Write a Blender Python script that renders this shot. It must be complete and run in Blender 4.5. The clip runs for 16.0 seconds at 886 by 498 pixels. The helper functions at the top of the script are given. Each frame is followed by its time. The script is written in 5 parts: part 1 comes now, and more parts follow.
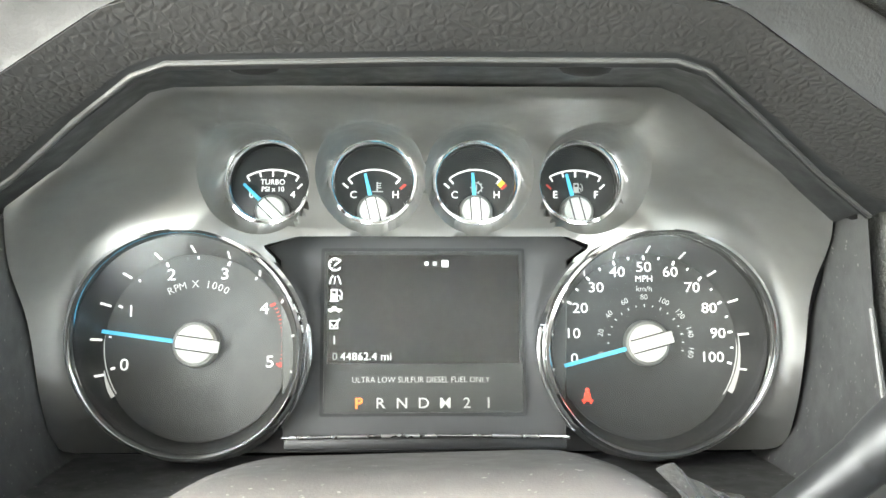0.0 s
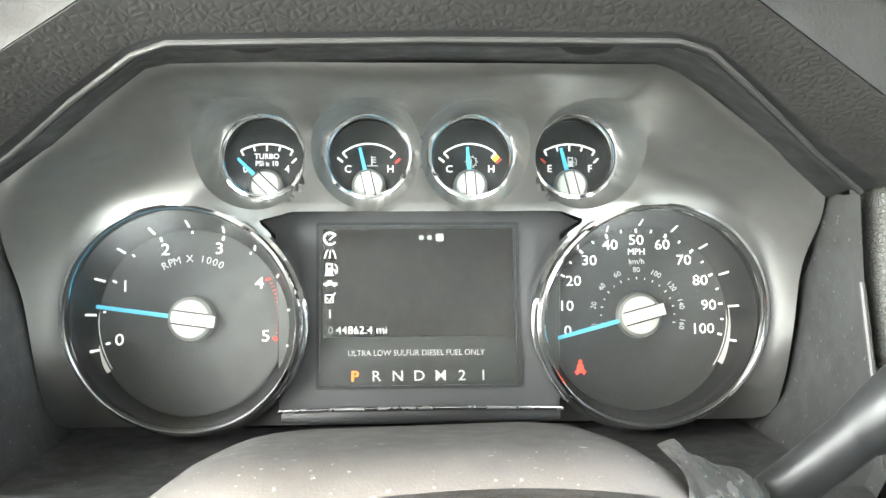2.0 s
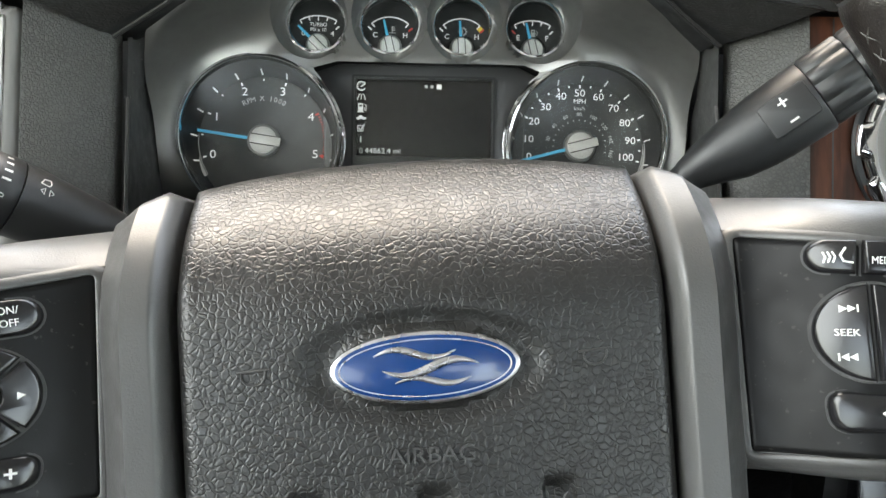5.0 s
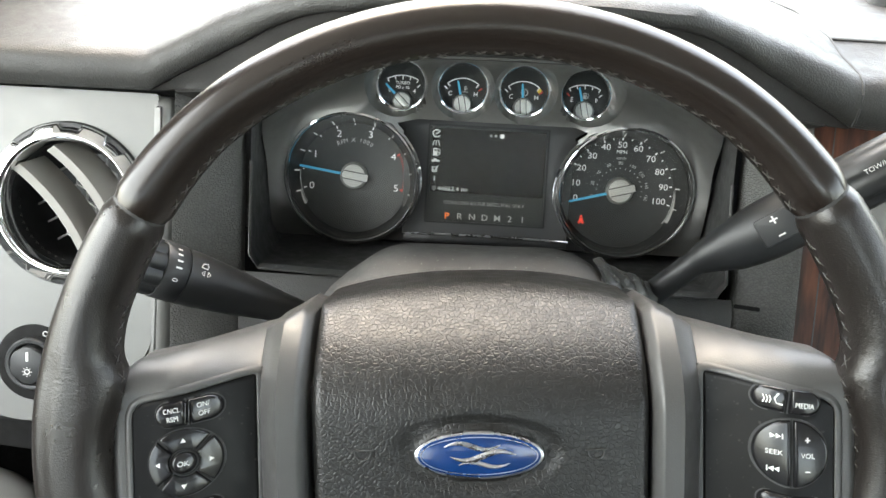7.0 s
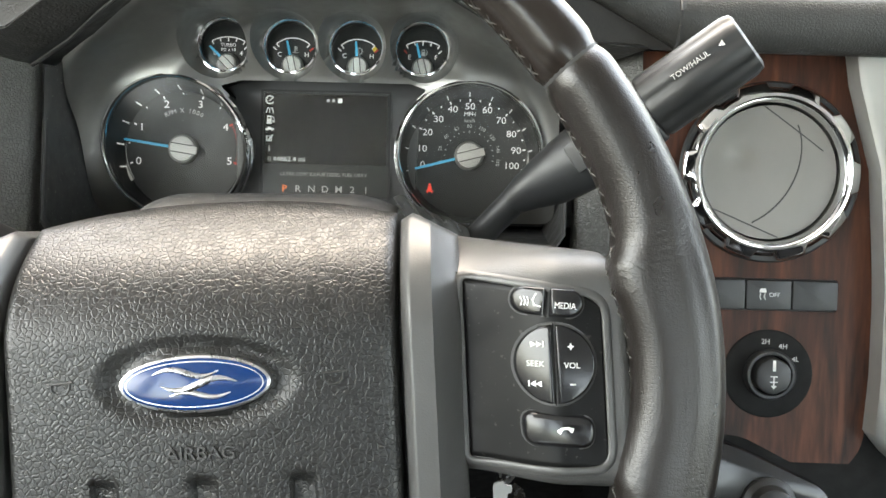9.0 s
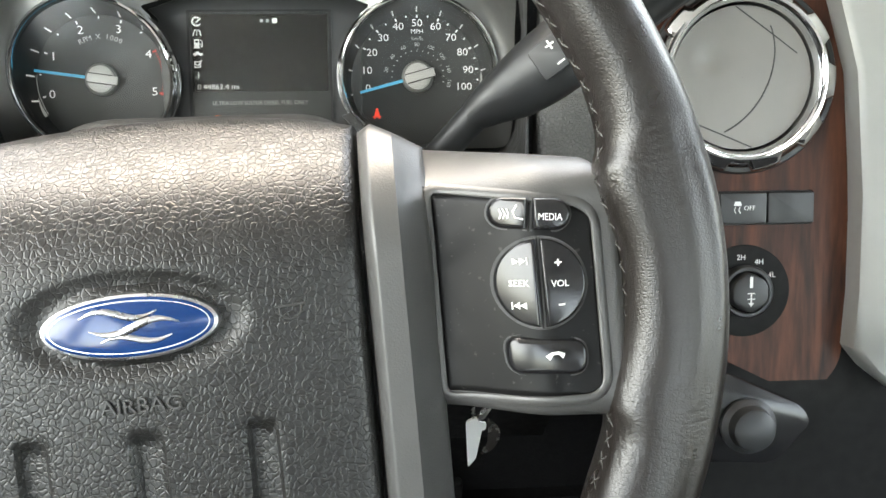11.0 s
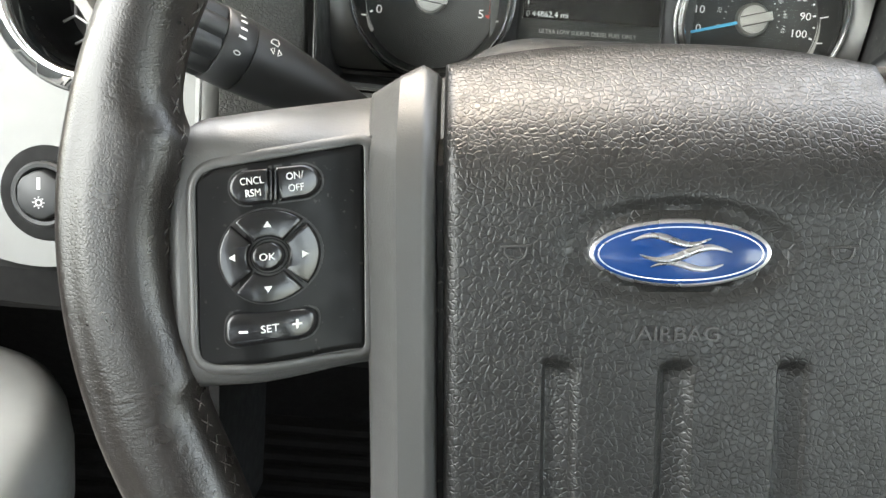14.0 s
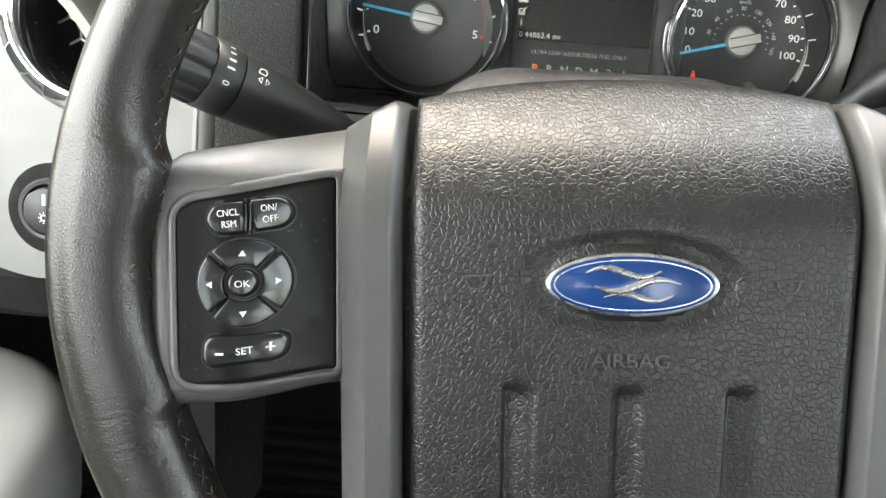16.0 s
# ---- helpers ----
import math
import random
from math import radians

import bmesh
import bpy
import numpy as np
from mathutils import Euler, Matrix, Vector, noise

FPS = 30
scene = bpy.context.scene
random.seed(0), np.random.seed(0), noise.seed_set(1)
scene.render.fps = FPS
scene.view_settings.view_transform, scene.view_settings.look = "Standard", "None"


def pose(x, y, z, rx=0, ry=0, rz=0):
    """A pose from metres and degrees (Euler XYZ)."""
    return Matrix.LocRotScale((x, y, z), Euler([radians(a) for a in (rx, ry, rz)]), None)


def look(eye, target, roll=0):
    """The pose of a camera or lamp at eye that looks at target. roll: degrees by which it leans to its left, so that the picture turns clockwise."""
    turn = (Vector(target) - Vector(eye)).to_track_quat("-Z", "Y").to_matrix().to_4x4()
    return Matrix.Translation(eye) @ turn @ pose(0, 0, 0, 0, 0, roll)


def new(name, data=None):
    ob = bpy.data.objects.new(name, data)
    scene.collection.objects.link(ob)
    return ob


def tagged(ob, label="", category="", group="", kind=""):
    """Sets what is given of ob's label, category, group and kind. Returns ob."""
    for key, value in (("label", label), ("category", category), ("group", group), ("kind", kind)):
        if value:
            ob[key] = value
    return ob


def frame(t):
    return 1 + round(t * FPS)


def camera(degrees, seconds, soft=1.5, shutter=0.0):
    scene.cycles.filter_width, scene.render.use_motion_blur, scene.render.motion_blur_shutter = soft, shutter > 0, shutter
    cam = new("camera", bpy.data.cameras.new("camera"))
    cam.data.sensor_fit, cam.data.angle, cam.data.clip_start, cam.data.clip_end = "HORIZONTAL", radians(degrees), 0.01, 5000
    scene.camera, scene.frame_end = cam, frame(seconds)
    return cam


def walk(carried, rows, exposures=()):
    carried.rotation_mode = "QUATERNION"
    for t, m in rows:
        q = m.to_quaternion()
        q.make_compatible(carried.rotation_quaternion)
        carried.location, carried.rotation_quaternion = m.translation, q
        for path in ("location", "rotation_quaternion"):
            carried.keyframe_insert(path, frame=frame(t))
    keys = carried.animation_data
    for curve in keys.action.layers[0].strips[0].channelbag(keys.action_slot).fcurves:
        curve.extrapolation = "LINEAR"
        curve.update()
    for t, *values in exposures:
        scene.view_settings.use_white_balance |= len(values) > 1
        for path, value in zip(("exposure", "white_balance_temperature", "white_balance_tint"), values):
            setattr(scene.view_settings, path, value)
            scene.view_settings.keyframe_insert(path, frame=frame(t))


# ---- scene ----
cam = camera(55.1, 16.0)
PATH = [
    (0, (-0.0008, -0.0143, 1.0302), (0.0229, 0.9351, 0.7171), 0.45),
    (0.5, (-0.0066, -0.0185, 1.0364), (0.0324, 0.9231, 0.7021), 0.62),
    (1, (-0.0082, -0.0190, 1.0373), (0.0328, 0.9204, 0.6968), 0.66),
    (1.5, (-0.0091, -0.0161, 1.0345), (0.0375, 0.9206, 0.6874), 0.70),
    (2, (-0.0074, -0.0139, 1.0350), (0.0400, 0.9203, 0.6814), 0.75),
    (2.5, (-0.0071, -0.0182, 1.0388), (0.0405, 0.9151, 0.6829), 0.85),
    (3, (-0.0052, -0.0249, 1.0416), (0.0414, 0.9074, 0.6830), 0.86),
    (3.5, (-0.0021, -0.0343, 1.0476), (0.0442, 0.8980, 0.6891), 0.89),
    (4, (0.0082, -0.0770, 1.0528), (0.0634, 0.8549, 0.6942), 1.17),
    (4.5, (0.0089, -0.1347, 1.0325), (0.0549, 0.7996, 0.6789), 1.25),
    (4.7, (0.0020, -0.1574, 1.0262), (0.0477, 0.7699, 0.6548), 1.50),
    (6.8, (-0.0255, -0.2314, 1.1543), (-0.0487, 0.6176, 0.6264), 2.58),
    (7, (-0.0154, -0.2354, 1.1651), (-0.0382, 0.6127, 0.6358), 2.57),
    (7.5, (0.0247, -0.2495, 1.1726), (-0.0085, 0.6211, 0.6818), 1.76),
    (8, (0.0611, -0.2585, 1.1467), (0.0071, 0.6200, 0.6721), 0.73),
    (8.5, (0.0794, -0.2401, 1.1138), (0.0455, 0.6434, 0.6467), 0.96),
    (9, (0.0895, -0.2217, 1.0846), (0.0759, 0.6667, 0.6258), 1.07),
    (9.2, (0.0909, -0.2124, 1.0741), (0.0867, 0.6784, 0.6197), 1.10),
    (11.3, (0.0734, -0.1884, 1.0551), (0.1379, 0.6632, 0.5349), 0.55),
    (11.5, (0.0463, -0.1822, 1.0524), (0.1134, 0.6673, 0.5290), 0.41),
    (12, (-0.0246, -0.1763, 1.0416), (0.0468, 0.6682, 0.5108), 1.88),
    (12.5, (-0.0571, -0.1772, 1.0362), (-0.0124, 0.6585, 0.4888), 3.22),
    (13, (-0.0649, -0.1835, 1.0419), (-0.0538, 0.6437, 0.4801), 3.39),
    (13.5, (-0.0674, -0.1858, 1.0389), (-0.0697, 0.6404, 0.4756), 3.48),
    (14, (-0.0708, -0.1906, 1.0434), (-0.0885, 0.6331, 0.4766), 3.59),
    (14.5, (-0.0700, -0.1928, 1.0491), (-0.0946, 0.6301, 0.4814), 3.72),
    (15, (-0.0631, -0.1919, 1.0484), (-0.1046, 0.6296, 0.4798), 3.18),
    (15.5, (-0.0682, -0.1956, 1.0617), (-0.1084, 0.6255, 0.4923), 3.35),
    (16, (-0.0529, -0.1962, 1.0614), (-0.0960, 0.6242, 0.4912), 3.22),
]
EXPOSURES = [(0.0, 5.00), (3.0, 4.97), (4.0, 4.10), (4.5, 3.45), (4.7, 3.25), (6.8, 3.25), (7.0, 3.15), (7.5, 2.48), (8.0, 1.78), (8.5, 2.43), (9.0, 3.38), (11.3, 3.67), (12.5, 3.90), (13.5, 3.62), (14.5, 3.50), (16.0, 3.42)]
walk(cam, [(t, look(eye, target, roll)) for t, eye, target, roll in PATH], [(t, stops, 7400 if 4.2 < t < 7.2 else 7600, 5.5) for t, stops in EXPOSURES])

# ---- daylight: a bright overcast sky through the cab's windows ----
world = bpy.data.worlds.new("sky")
scene.world = world
world.use_nodes = True
_bg = world.node_tree.nodes["Background"]
_sky = world.node_tree.nodes.new("ShaderNodeTexSky")
_sky.sky_type = "NISHITA"
_sky.sun_disc = False
_sky.sun_elevation = radians(62)
_sky.sun_rotation = radians(333)
_sky.air_density, _sky.dust_density, _sky.ozone_density = 1.0, 2.5, 1.0
world.node_tree.links.new(_sky.outputs["Color"], _bg.inputs["Color"])
_bg.inputs["Strength"].default_value = 0.15
_sun = new("sun", bpy.data.lights.new("sun", "SUN"))
_sun.data.energy, _sun.data.angle, _sun.data.color = 1.3, radians(177), (0.97, 0.99, 1.0)
_sun.matrix_world = look((-0.01, 0.03, 1.0), (0, 0, 0))

# daylight in the side window beside the driver
_door = new("side_window_daylight", bpy.data.lights.new("side_window_daylight", "AREA"))
_door.data.shape, _door.data.size, _door.data.size_y = "RECTANGLE", 1.1, 0.5
_door.data.energy, _door.data.color = 1.3, (0.97, 0.99, 1.0)
_door.matrix_world = look((-0.655, -0.12, 1.23), (0.2, 0.0, 0.95))


# ---- materials ----
def material(name, color, rough=0.5, metal=0.0, grain=0.0, grain_size=1.5, cells=False, spots=0.12, spot_size=40.0,
             rough_spread=0.08, emit=None, emit_strength=0.0, coat=0.0, spec=0.5, flecks=0.0, crease_shade=0.78, crease=0.25, relief=1.0):
    """A surface with colour wear at a coarse scale and relief at a fine one; sizes in millimetres."""
    m = bpy.data.materials.new(name)
    m.use_nodes = True
    nt = m.node_tree
    n, l = nt.nodes, nt.links
    b = n["Principled BSDF"]
    b.inputs["Metallic"].default_value = metal
    b.inputs["Specular IOR Level"].default_value = spec
    b.inputs["Coat Weight"].default_value = coat
    b.inputs["Coat Roughness"].default_value = 0.08
    tc = n.new("ShaderNodeTexCoord")
    big = n.new("ShaderNodeTexNoise")
    big.inputs["Scale"].default_value = 1000.0 / spot_size
    big.inputs["Detail"].default_value = 5.0
    l.new(tc.outputs["Object"], big.inputs["Vector"])
    ramp = n.new("ShaderNodeMapRange")
    ramp.inputs["From Min"].default_value, ramp.inputs["From Max"].default_value = 0.3, 0.7
    ramp.inputs["To Min"].default_value, ramp.inputs["To Max"].default_value = 1 - spots, 1 + spots
    l.new(big.outputs["Fac"], ramp.inputs["Value"])
    mul = n.new("ShaderNodeVectorMath")
    mul.operation = "SCALE"
    mul.inputs[0].default_value = color[:3]
    l.new(ramp.outputs["Result"], mul.inputs["Scale"])
    out = mul.outputs["Vector"]
    if flecks:
        fl = n.new("ShaderNodeTexNoise")
        fl.inputs["Scale"].default_value = 420.0
        fl.inputs["Detail"].default_value = 2.0
        l.new(tc.outputs["Object"], fl.inputs["Vector"])
        st = n.new("ShaderNodeMapRange")
        st.inputs["From Min"].default_value, st.inputs["From Max"].default_value = 0.675, 0.73
        st.inputs["To Max"].default_value = flecks
        l.new(fl.outputs["Fac"], st.inputs["Value"])
        mx = n.new("ShaderNodeMix")
        mx.data_type = "RGBA"
        mx.inputs[7].default_value = (0.55, 0.54, 0.5, 1)
        l.new(st.outputs["Result"], mx.inputs[0])
        l.new(out, mx.inputs[6])
        out = mx.outputs[2]
    l.new(out, b.inputs["Base Color"])
    rr = n.new("ShaderNodeMapRange")
    rr.inputs["From Min"].default_value, rr.inputs["From Max"].default_value = 0.3, 0.7
    rr.inputs["To Min"].default_value, rr.inputs["To Max"].default_value = max(0.02, rough - rough_spread), rough + rough_spread
    mid = n.new("ShaderNodeTexNoise")
    mid.inputs["Scale"].default_value = 5000.0 / spot_size
    mid.inputs["Detail"].default_value = 3.0
    l.new(tc.outputs["Object"], mid.inputs["Vector"])
    l.new(mid.outputs["Fac"], rr.inputs["Value"])
    l.new(rr.outputs["Result"], b.inputs["Roughness"])
    if grain:
        if cells:
            warp = n.new("ShaderNodeTexNoise")
            warp.inputs["Scale"].default_value = 700.0 / grain_size
            l.new(tc.outputs["Object"], warp.inputs["Vector"])
            mixv = n.new("ShaderNodeVectorMath")
            mixv.operation = "MULTIPLY_ADD"
            mixv.inputs[1].default_value = (grain_size * 0.0009,) * 3
            l.new(warp.outputs["Color"], mixv.inputs[0])
            l.new(tc.outputs["Object"], mixv.inputs[2])
            tex = n.new("ShaderNodeTexVoronoi")
            tex.feature = "DISTANCE_TO_EDGE"
            tex.inputs["Scale"].default_value = 1000.0 / grain_size
            l.new(mixv.outputs["Vector"], tex.inputs["Vector"])
            dome = n.new("ShaderNodeMapRange")
            dome.interpolation_type = "SMOOTHSTEP"
            dome.inputs["From Max"].default_value = crease
            l.new(tex.outputs["Distance"], dome.inputs["Value"])
            height = dome.outputs["Result"]
            # shade of the creases, put into the colour as a darker tone
            valley_shade = n.new("ShaderNodeMapRange")
            valley_shade.inputs["To Min"].default_value, valley_shade.inputs["To Max"].default_value = crease_shade, 1.04
            l.new(height, valley_shade.inputs["Value"])
            shaded = n.new("ShaderNodeVectorMath")
            shaded.operation = "SCALE"
            l.new(out, shaded.inputs[0])
            l.new(valley_shade.outputs["Result"], shaded.inputs["Scale"])
            l.new(shaded.outputs["Vector"], b.inputs["Base Color"])
        else:
            tex = n.new("ShaderNodeTexNoise")
            tex.inputs["Scale"].default_value = 1000.0 / grain_size
            tex.inputs["Detail"].default_value = 3.0
            l.new(tc.outputs["Object"], tex.inputs["Vector"])
            height = tex.outputs["Fac"]
        bump = n.new("ShaderNodeBump")
        bump.inputs["Strength"].default_value = min(1.0, grain)
        bump.inputs["Distance"].default_value = (0.0002 if cells else 0.00045) * grain_size * relief
        l.new(height, bump.inputs["Height"])
        l.new(bump.outputs["Normal"], b.inputs["Normal"])
    if emit:
        b.inputs["Emission Color"].default_value = (*emit, 1)
        b.inputs["Emission Strength"].default_value = emit_strength
    return m


def wood_material():
    m = bpy.data.materials.new("burr_wood")
    m.use_nodes = True
    n, l = m.node_tree.nodes, m.node_tree.links
    b = n["Principled BSDF"]
    tc = n.new("ShaderNodeTexCoord")
    mp = n.new("ShaderNodeMapping")
    mp.inputs["Scale"].default_value = (1.0, 0.12, 1.0)
    mp.inputs["Rotation"].default_value = (0, 0, radians(-7))
    l.new(tc.outputs["Object"], mp.inputs["Vector"])
    a = n.new("ShaderNodeTexNoise")
    a.inputs["Scale"].default_value, a.inputs["Detail"].default_value, a.inputs["Distortion"].default_value = 75.0, 7.0, 0.9
    l.new(mp.outputs["Vector"], a.inputs["Vector"])
    f = n.new("ShaderNodeTexNoise")
    f.inputs["Scale"].default_value, f.inputs["Detail"].default_value = 420.0, 4.0
    l.new(mp.outputs["Vector"], f.inputs["Vector"])
    add = n.new("ShaderNodeMath")
    add.operation = "MULTIPLY_ADD"
    add.inputs[1].default_value = 0.35
    l.new(f.outputs["Fac"], add.inputs[0])
    l.new(a.outputs["Fac"], add.inputs[2])
    r = n.new("ShaderNodeValToRGB")
    r.color_ramp.elements[0].position, r.color_ramp.elements[0].color = 0.5, (0.018, 0.0070, 0.0046, 1)
    r.color_ramp.elements[1].position, r.color_ramp.elements[1].color = 0.86, (0.105, 0.036, 0.017, 1)
    e = r.color_ramp.elements.new(0.66)
    e.color = (0.054, 0.0175, 0.0092, 1)
    l.new(add.outputs["Value"], r.inputs["Fac"])
    l.new(r.outputs["Color"], b.inputs["Base Color"])
    b.inputs["Roughness"].default_value = 0.4
    b.inputs["Specular IOR Level"].default_value = 0.22
    return m


def clear_material():
    m = bpy.data.materials.new("clear_glass")
    m.use_nodes = True
    n, l = m.node_tree.nodes, m.node_tree.links
    n.remove(n["Principled BSDF"])
    t, g, mix, fr = (n.new("ShaderNodeBsdf" + k) if k in ("Transparent", "Glossy") else n.new("ShaderNode" + k)
                     for k in ("Transparent", "Glossy", "MixShader", "Fresnel"))
    t.inputs["Color"].default_value = (0.96, 0.98, 0.97, 1)
    g.inputs["Roughness"].default_value = 0.22
    fr.inputs["IOR"].default_value = 1.45
    l.new(fr.outputs["Fac"], mix.inputs["Fac"])
    l.new(t.outputs["BSDF"], mix.inputs[1])
    l.new(g.outputs["BSDF"], mix.inputs[2])
    l.new(mix.outputs["Shader"], n["Material Output"].inputs["Surface"])
    return m


def lens_material():
    """Clear plastic with a thin film of dust, its pale haze standing in for veiling glare."""
    m = clear_material()
    m.name = "dusty_glare_cover"
    n, l = m.node_tree.nodes, m.node_tree.links
    out = n["Material Output"]
    clear = out.inputs["Surface"].links[0].from_socket
    tc, no, ra, di, mix = (n.new("ShaderNode" + k) for k in ("TexCoord", "TexNoise", "MapRange", "BsdfDiffuse", "MixShader"))
    no.inputs["Scale"].default_value, no.inputs["Detail"].default_value = 30.0, 6.0
    l.new(tc.outputs["Object"], no.inputs["Vector"])
    ra.inputs["From Min"].default_value, ra.inputs["From Max"].default_value = 0.3, 0.7
    ra.inputs["To Min"].default_value, ra.inputs["To Max"].default_value = 0.02, 0.045
    l.new(no.outputs["Fac"], ra.inputs["Value"])
    di.inputs["Color"].default_value = (0.7, 0.72, 0.7, 1)
    l.new(ra.outputs["Result"], mix.inputs["Fac"])
    l.new(clear, mix.inputs[1])
    l.new(di.outputs["BSDF"], mix.inputs[2])
    l.new(mix.outputs["Shader"], out.inputs["Surface"])
    return m


LEATHER = material("wheel_leather", (0.0125, 0.0100, 0.0088), 0.29, grain=0.6, grain_size=1.2, cells=True, crease=0.25, relief=0.25, crease_shade=0.92, spots=0.06, spot_size=60, rough_spread=0.02, spec=0.55)
LEATHER_SMOOTH = material("worn_leather", (0.016, 0.0122, 0.0103), 0.24, grain=0.25, grain_size=1.2, cells=True, crease=0.35, relief=0.25, crease_shade=0.97, spots=0.06, spot_size=60, rough_spread=0.03, spec=0.5)
PAD = material("pad_plastic", (0.0125, 0.0124, 0.0121), 0.36, grain=1.0, grain_size=2.2, cells=True, crease=0.185, relief=0.23, crease_shade=0.88, spots=0.06, spec=0.5)
SATIN = material("satin_trim", (0.062, 0.0615, 0.0605), 0.38, grain=0.3, grain_size=0.7, spots=0.1, spec=0.5)
DASH = material("dash_plastic", (0.031, 0.031, 0.0298), 0.48, grain=0.6, grain_size=1.7, cells=True, crease=0.3, spots=0.08, crease_shade=0.88, relief=0.6)
HOOD = material("hood_plastic", (0.033, 0.0325, 0.032), 0.58, grain=0.6, grain_size=2.9, cells=True, crease=0.35, spots=0.08, crease_shade=0.94, relief=0.45)
# darker than the pad above it: the underside's shade is in this colour
BROW_SHADE = material("brow_shade_plastic", (0.022, 0.021, 0.0205), 0.6, grain=0.4, grain_size=1.2, spots=0.1, spec=0.3)
# pillar trim made darker than the dash, shade on it included in the colour
PILLAR_SHADED = material("pillar_shaded_plastic", (0.018, 0.018, 0.018), 0.7, grain=0.3, grain_size=1.6, spots=0.1, spec=0.3)
SIDE = material("side_panel_plastic", (0.095, 0.095, 0.091), 0.55, grain=0.7, grain_size=2.0, cells=True, spots=0.06)
BLACK = material("black_plastic", (0.020, 0.021, 0.022), 0.44, grain=0.15, grain_size=0.6, spots=0.1)
BLACK_SOFT = material("matt_black_plastic", (0.046, 0.047, 0.047), 0.4, grain=0.1, grain_size=0.8, spots=0.15, flecks=0.3, spec=0.5)
BLACK_GLOSS = material("gloss_black_plastic", (0.010, 0.010, 0.011), 0.2, spots=0.1, rough_spread=0.03)
PANEL_BLACK = material("soft_black_panel", (0.006, 0.006, 0.0062), 0.36, grain=0.1, grain_size=0.5, spots=0.1, flecks=0.05, spec=0.14)
SILVER = material("silver_paint", (0.33, 0.33, 0.318), 0.44, metal=0.9, grain=0.04, grain_size=0.5, spots=0.04)
CHROME = material("chrome", (0.86, 0.87, 0.88), 0.07, metal=1.0, spots=0.03, rough_spread=0.03)
FACE = material("dial_face", (0.022, 0.023, 0.024), 0.55, grain=0.1, grain_size=0.4, spots=0.05)
FACE_GREY = material("dial_disc", (0.035, 0.036, 0.037), 0.5, grain=0.1, grain_size=0.4, spots=0.05)
KNOB = material("brushed_knob", (0.85, 0.84, 0.82), 0.36, metal=0.1, grain=0.1, grain_size=0.3, spots=0.05)
BOWL = material("dial_bowl", (0.012, 0.012, 0.013), 0.32, spots=0.1, rough_spread=0.03)
KNOB_DARK = material("grey_knob_skirt", (0.30, 0.30, 0.29), 0.4, metal=0.5)
GROOVE = material("dark_groove", (0.04, 0.04, 0.04), 0.6)
WHITE_LIT = material("lit_white_print", (0.8, 0.8, 0.82), 0.5, emit=(0.9, 0.93, 1.0), emit_strength=0.045, spots=0.02)
GREY_LIT = material("dim_white_print", (0.42, 0.42, 0.42), 0.5, emit=(0.9, 0.93, 1.0), emit_strength=0.016, spots=0.02)
RED_LIT = material("red_print", (0.55, 0.05, 0.04), 0.5, emit=(1.0, 0.08, 0.05), emit_strength=0.015)
WARN_LIT = material("lit_red_lamp", (0.7, 0.05, 0.03), 0.5, emit=(1.0, 0.06, 0.03), emit_strength=0.08)
ORANGE_LIT = material("lit_orange_letter", (0.75, 0.17, 0.03), 0.5, emit=(1.0, 0.22, 0.06), emit_strength=0.06)
YELLOW = material("yellow_print", (0.75, 0.55, 0.06), 0.5)
NEEDLE = material("blue_needle", (0.10, 0.50, 0.75), 0.4, emit=(0.05, 0.55, 1.0), emit_strength=0.03)
SCREEN = material("display_glass", (0.008, 0.007, 0.007), 0.15, spots=0.05)
SCREEN_FRAME = material("display_surround", (0.065, 0.066, 0.067), 0.42, spots=0.06)
LIGHT_TRIM = material("light_grey_panel", (0.165, 0.165, 0.158), 0.42, metal=0.2, grain=0.08, grain_size=0.6, spots=0.05)
KICK = material("pale_moulded_trim", (0.31, 0.31, 0.297), 0.5, grain=0.06, grain_size=0.6, spots=0.08)
GREY_TRIM = material("grey_console_trim", (0.30, 0.30, 0.285), 0.42, metal=0.3, grain=0.06, grain_size=0.6, spots=0.05)
TAUPE = material("vent_plastic", (0.20, 0.19, 0.175), 0.45, grain=0.06, grain_size=0.6, spots=0.06)
WHITE_PRINT = material("white_print", (0.72, 0.72, 0.70), 0.5, spots=0.05)
BLUE = material("blue_enamel", (0.004, 0.030, 0.125), 0.16, spots=0.08, coat=0.3)
BRIGHT = material("emblem_silver", (0.62, 0.62, 0.64), 0.28, metal=1.0, spots=0.05)
WOOD = wood_material()
LENS = lens_material()
CLEAR = clear_material()
DEEP_BLACK = material("deep_black_plastic", (0.006, 0.006, 0.006), 0.75, grain=0.2, grain_size=0.8, spots=0.1, spec=0.25)
RUBBER = material("floor_rubber", (0.003, 0.003, 0.003), 0.9, spec=0.2, grain=0.4, grain_size=3, spots=0.2)
CLOTH = material("headliner_cloth", (0.33, 0.325, 0.315), 0.9, grain=0.4, grain_size=1.5, spots=0.06)
SHADE_CLOTH = material("grey_cab_lining", (0.14, 0.14, 0.135), 0.8, grain=0.3, grain_size=1.5, spots=0.1)
# paler than the pad: highlights on the embossing are painted in as colour
EMBOSS_HIGHLIGHT = material("emboss_highlight_plastic", (0.042, 0.0415, 0.041), 0.4, grain=0.1, grain_size=0.5)
THREAD = material("grey_thread", (0.06, 0.057, 0.053), 0.5, spec=0.4)
SHROUD = material("dusty_shroud_plastic", (0.074, 0.072, 0.070), 0.6, grain=0.2, grain_size=0.8, spots=0.15, flecks=0.35)
GREEN = material("green_acrylic", (0.10, 0.75, 0.02), 0.12, spots=0.1)
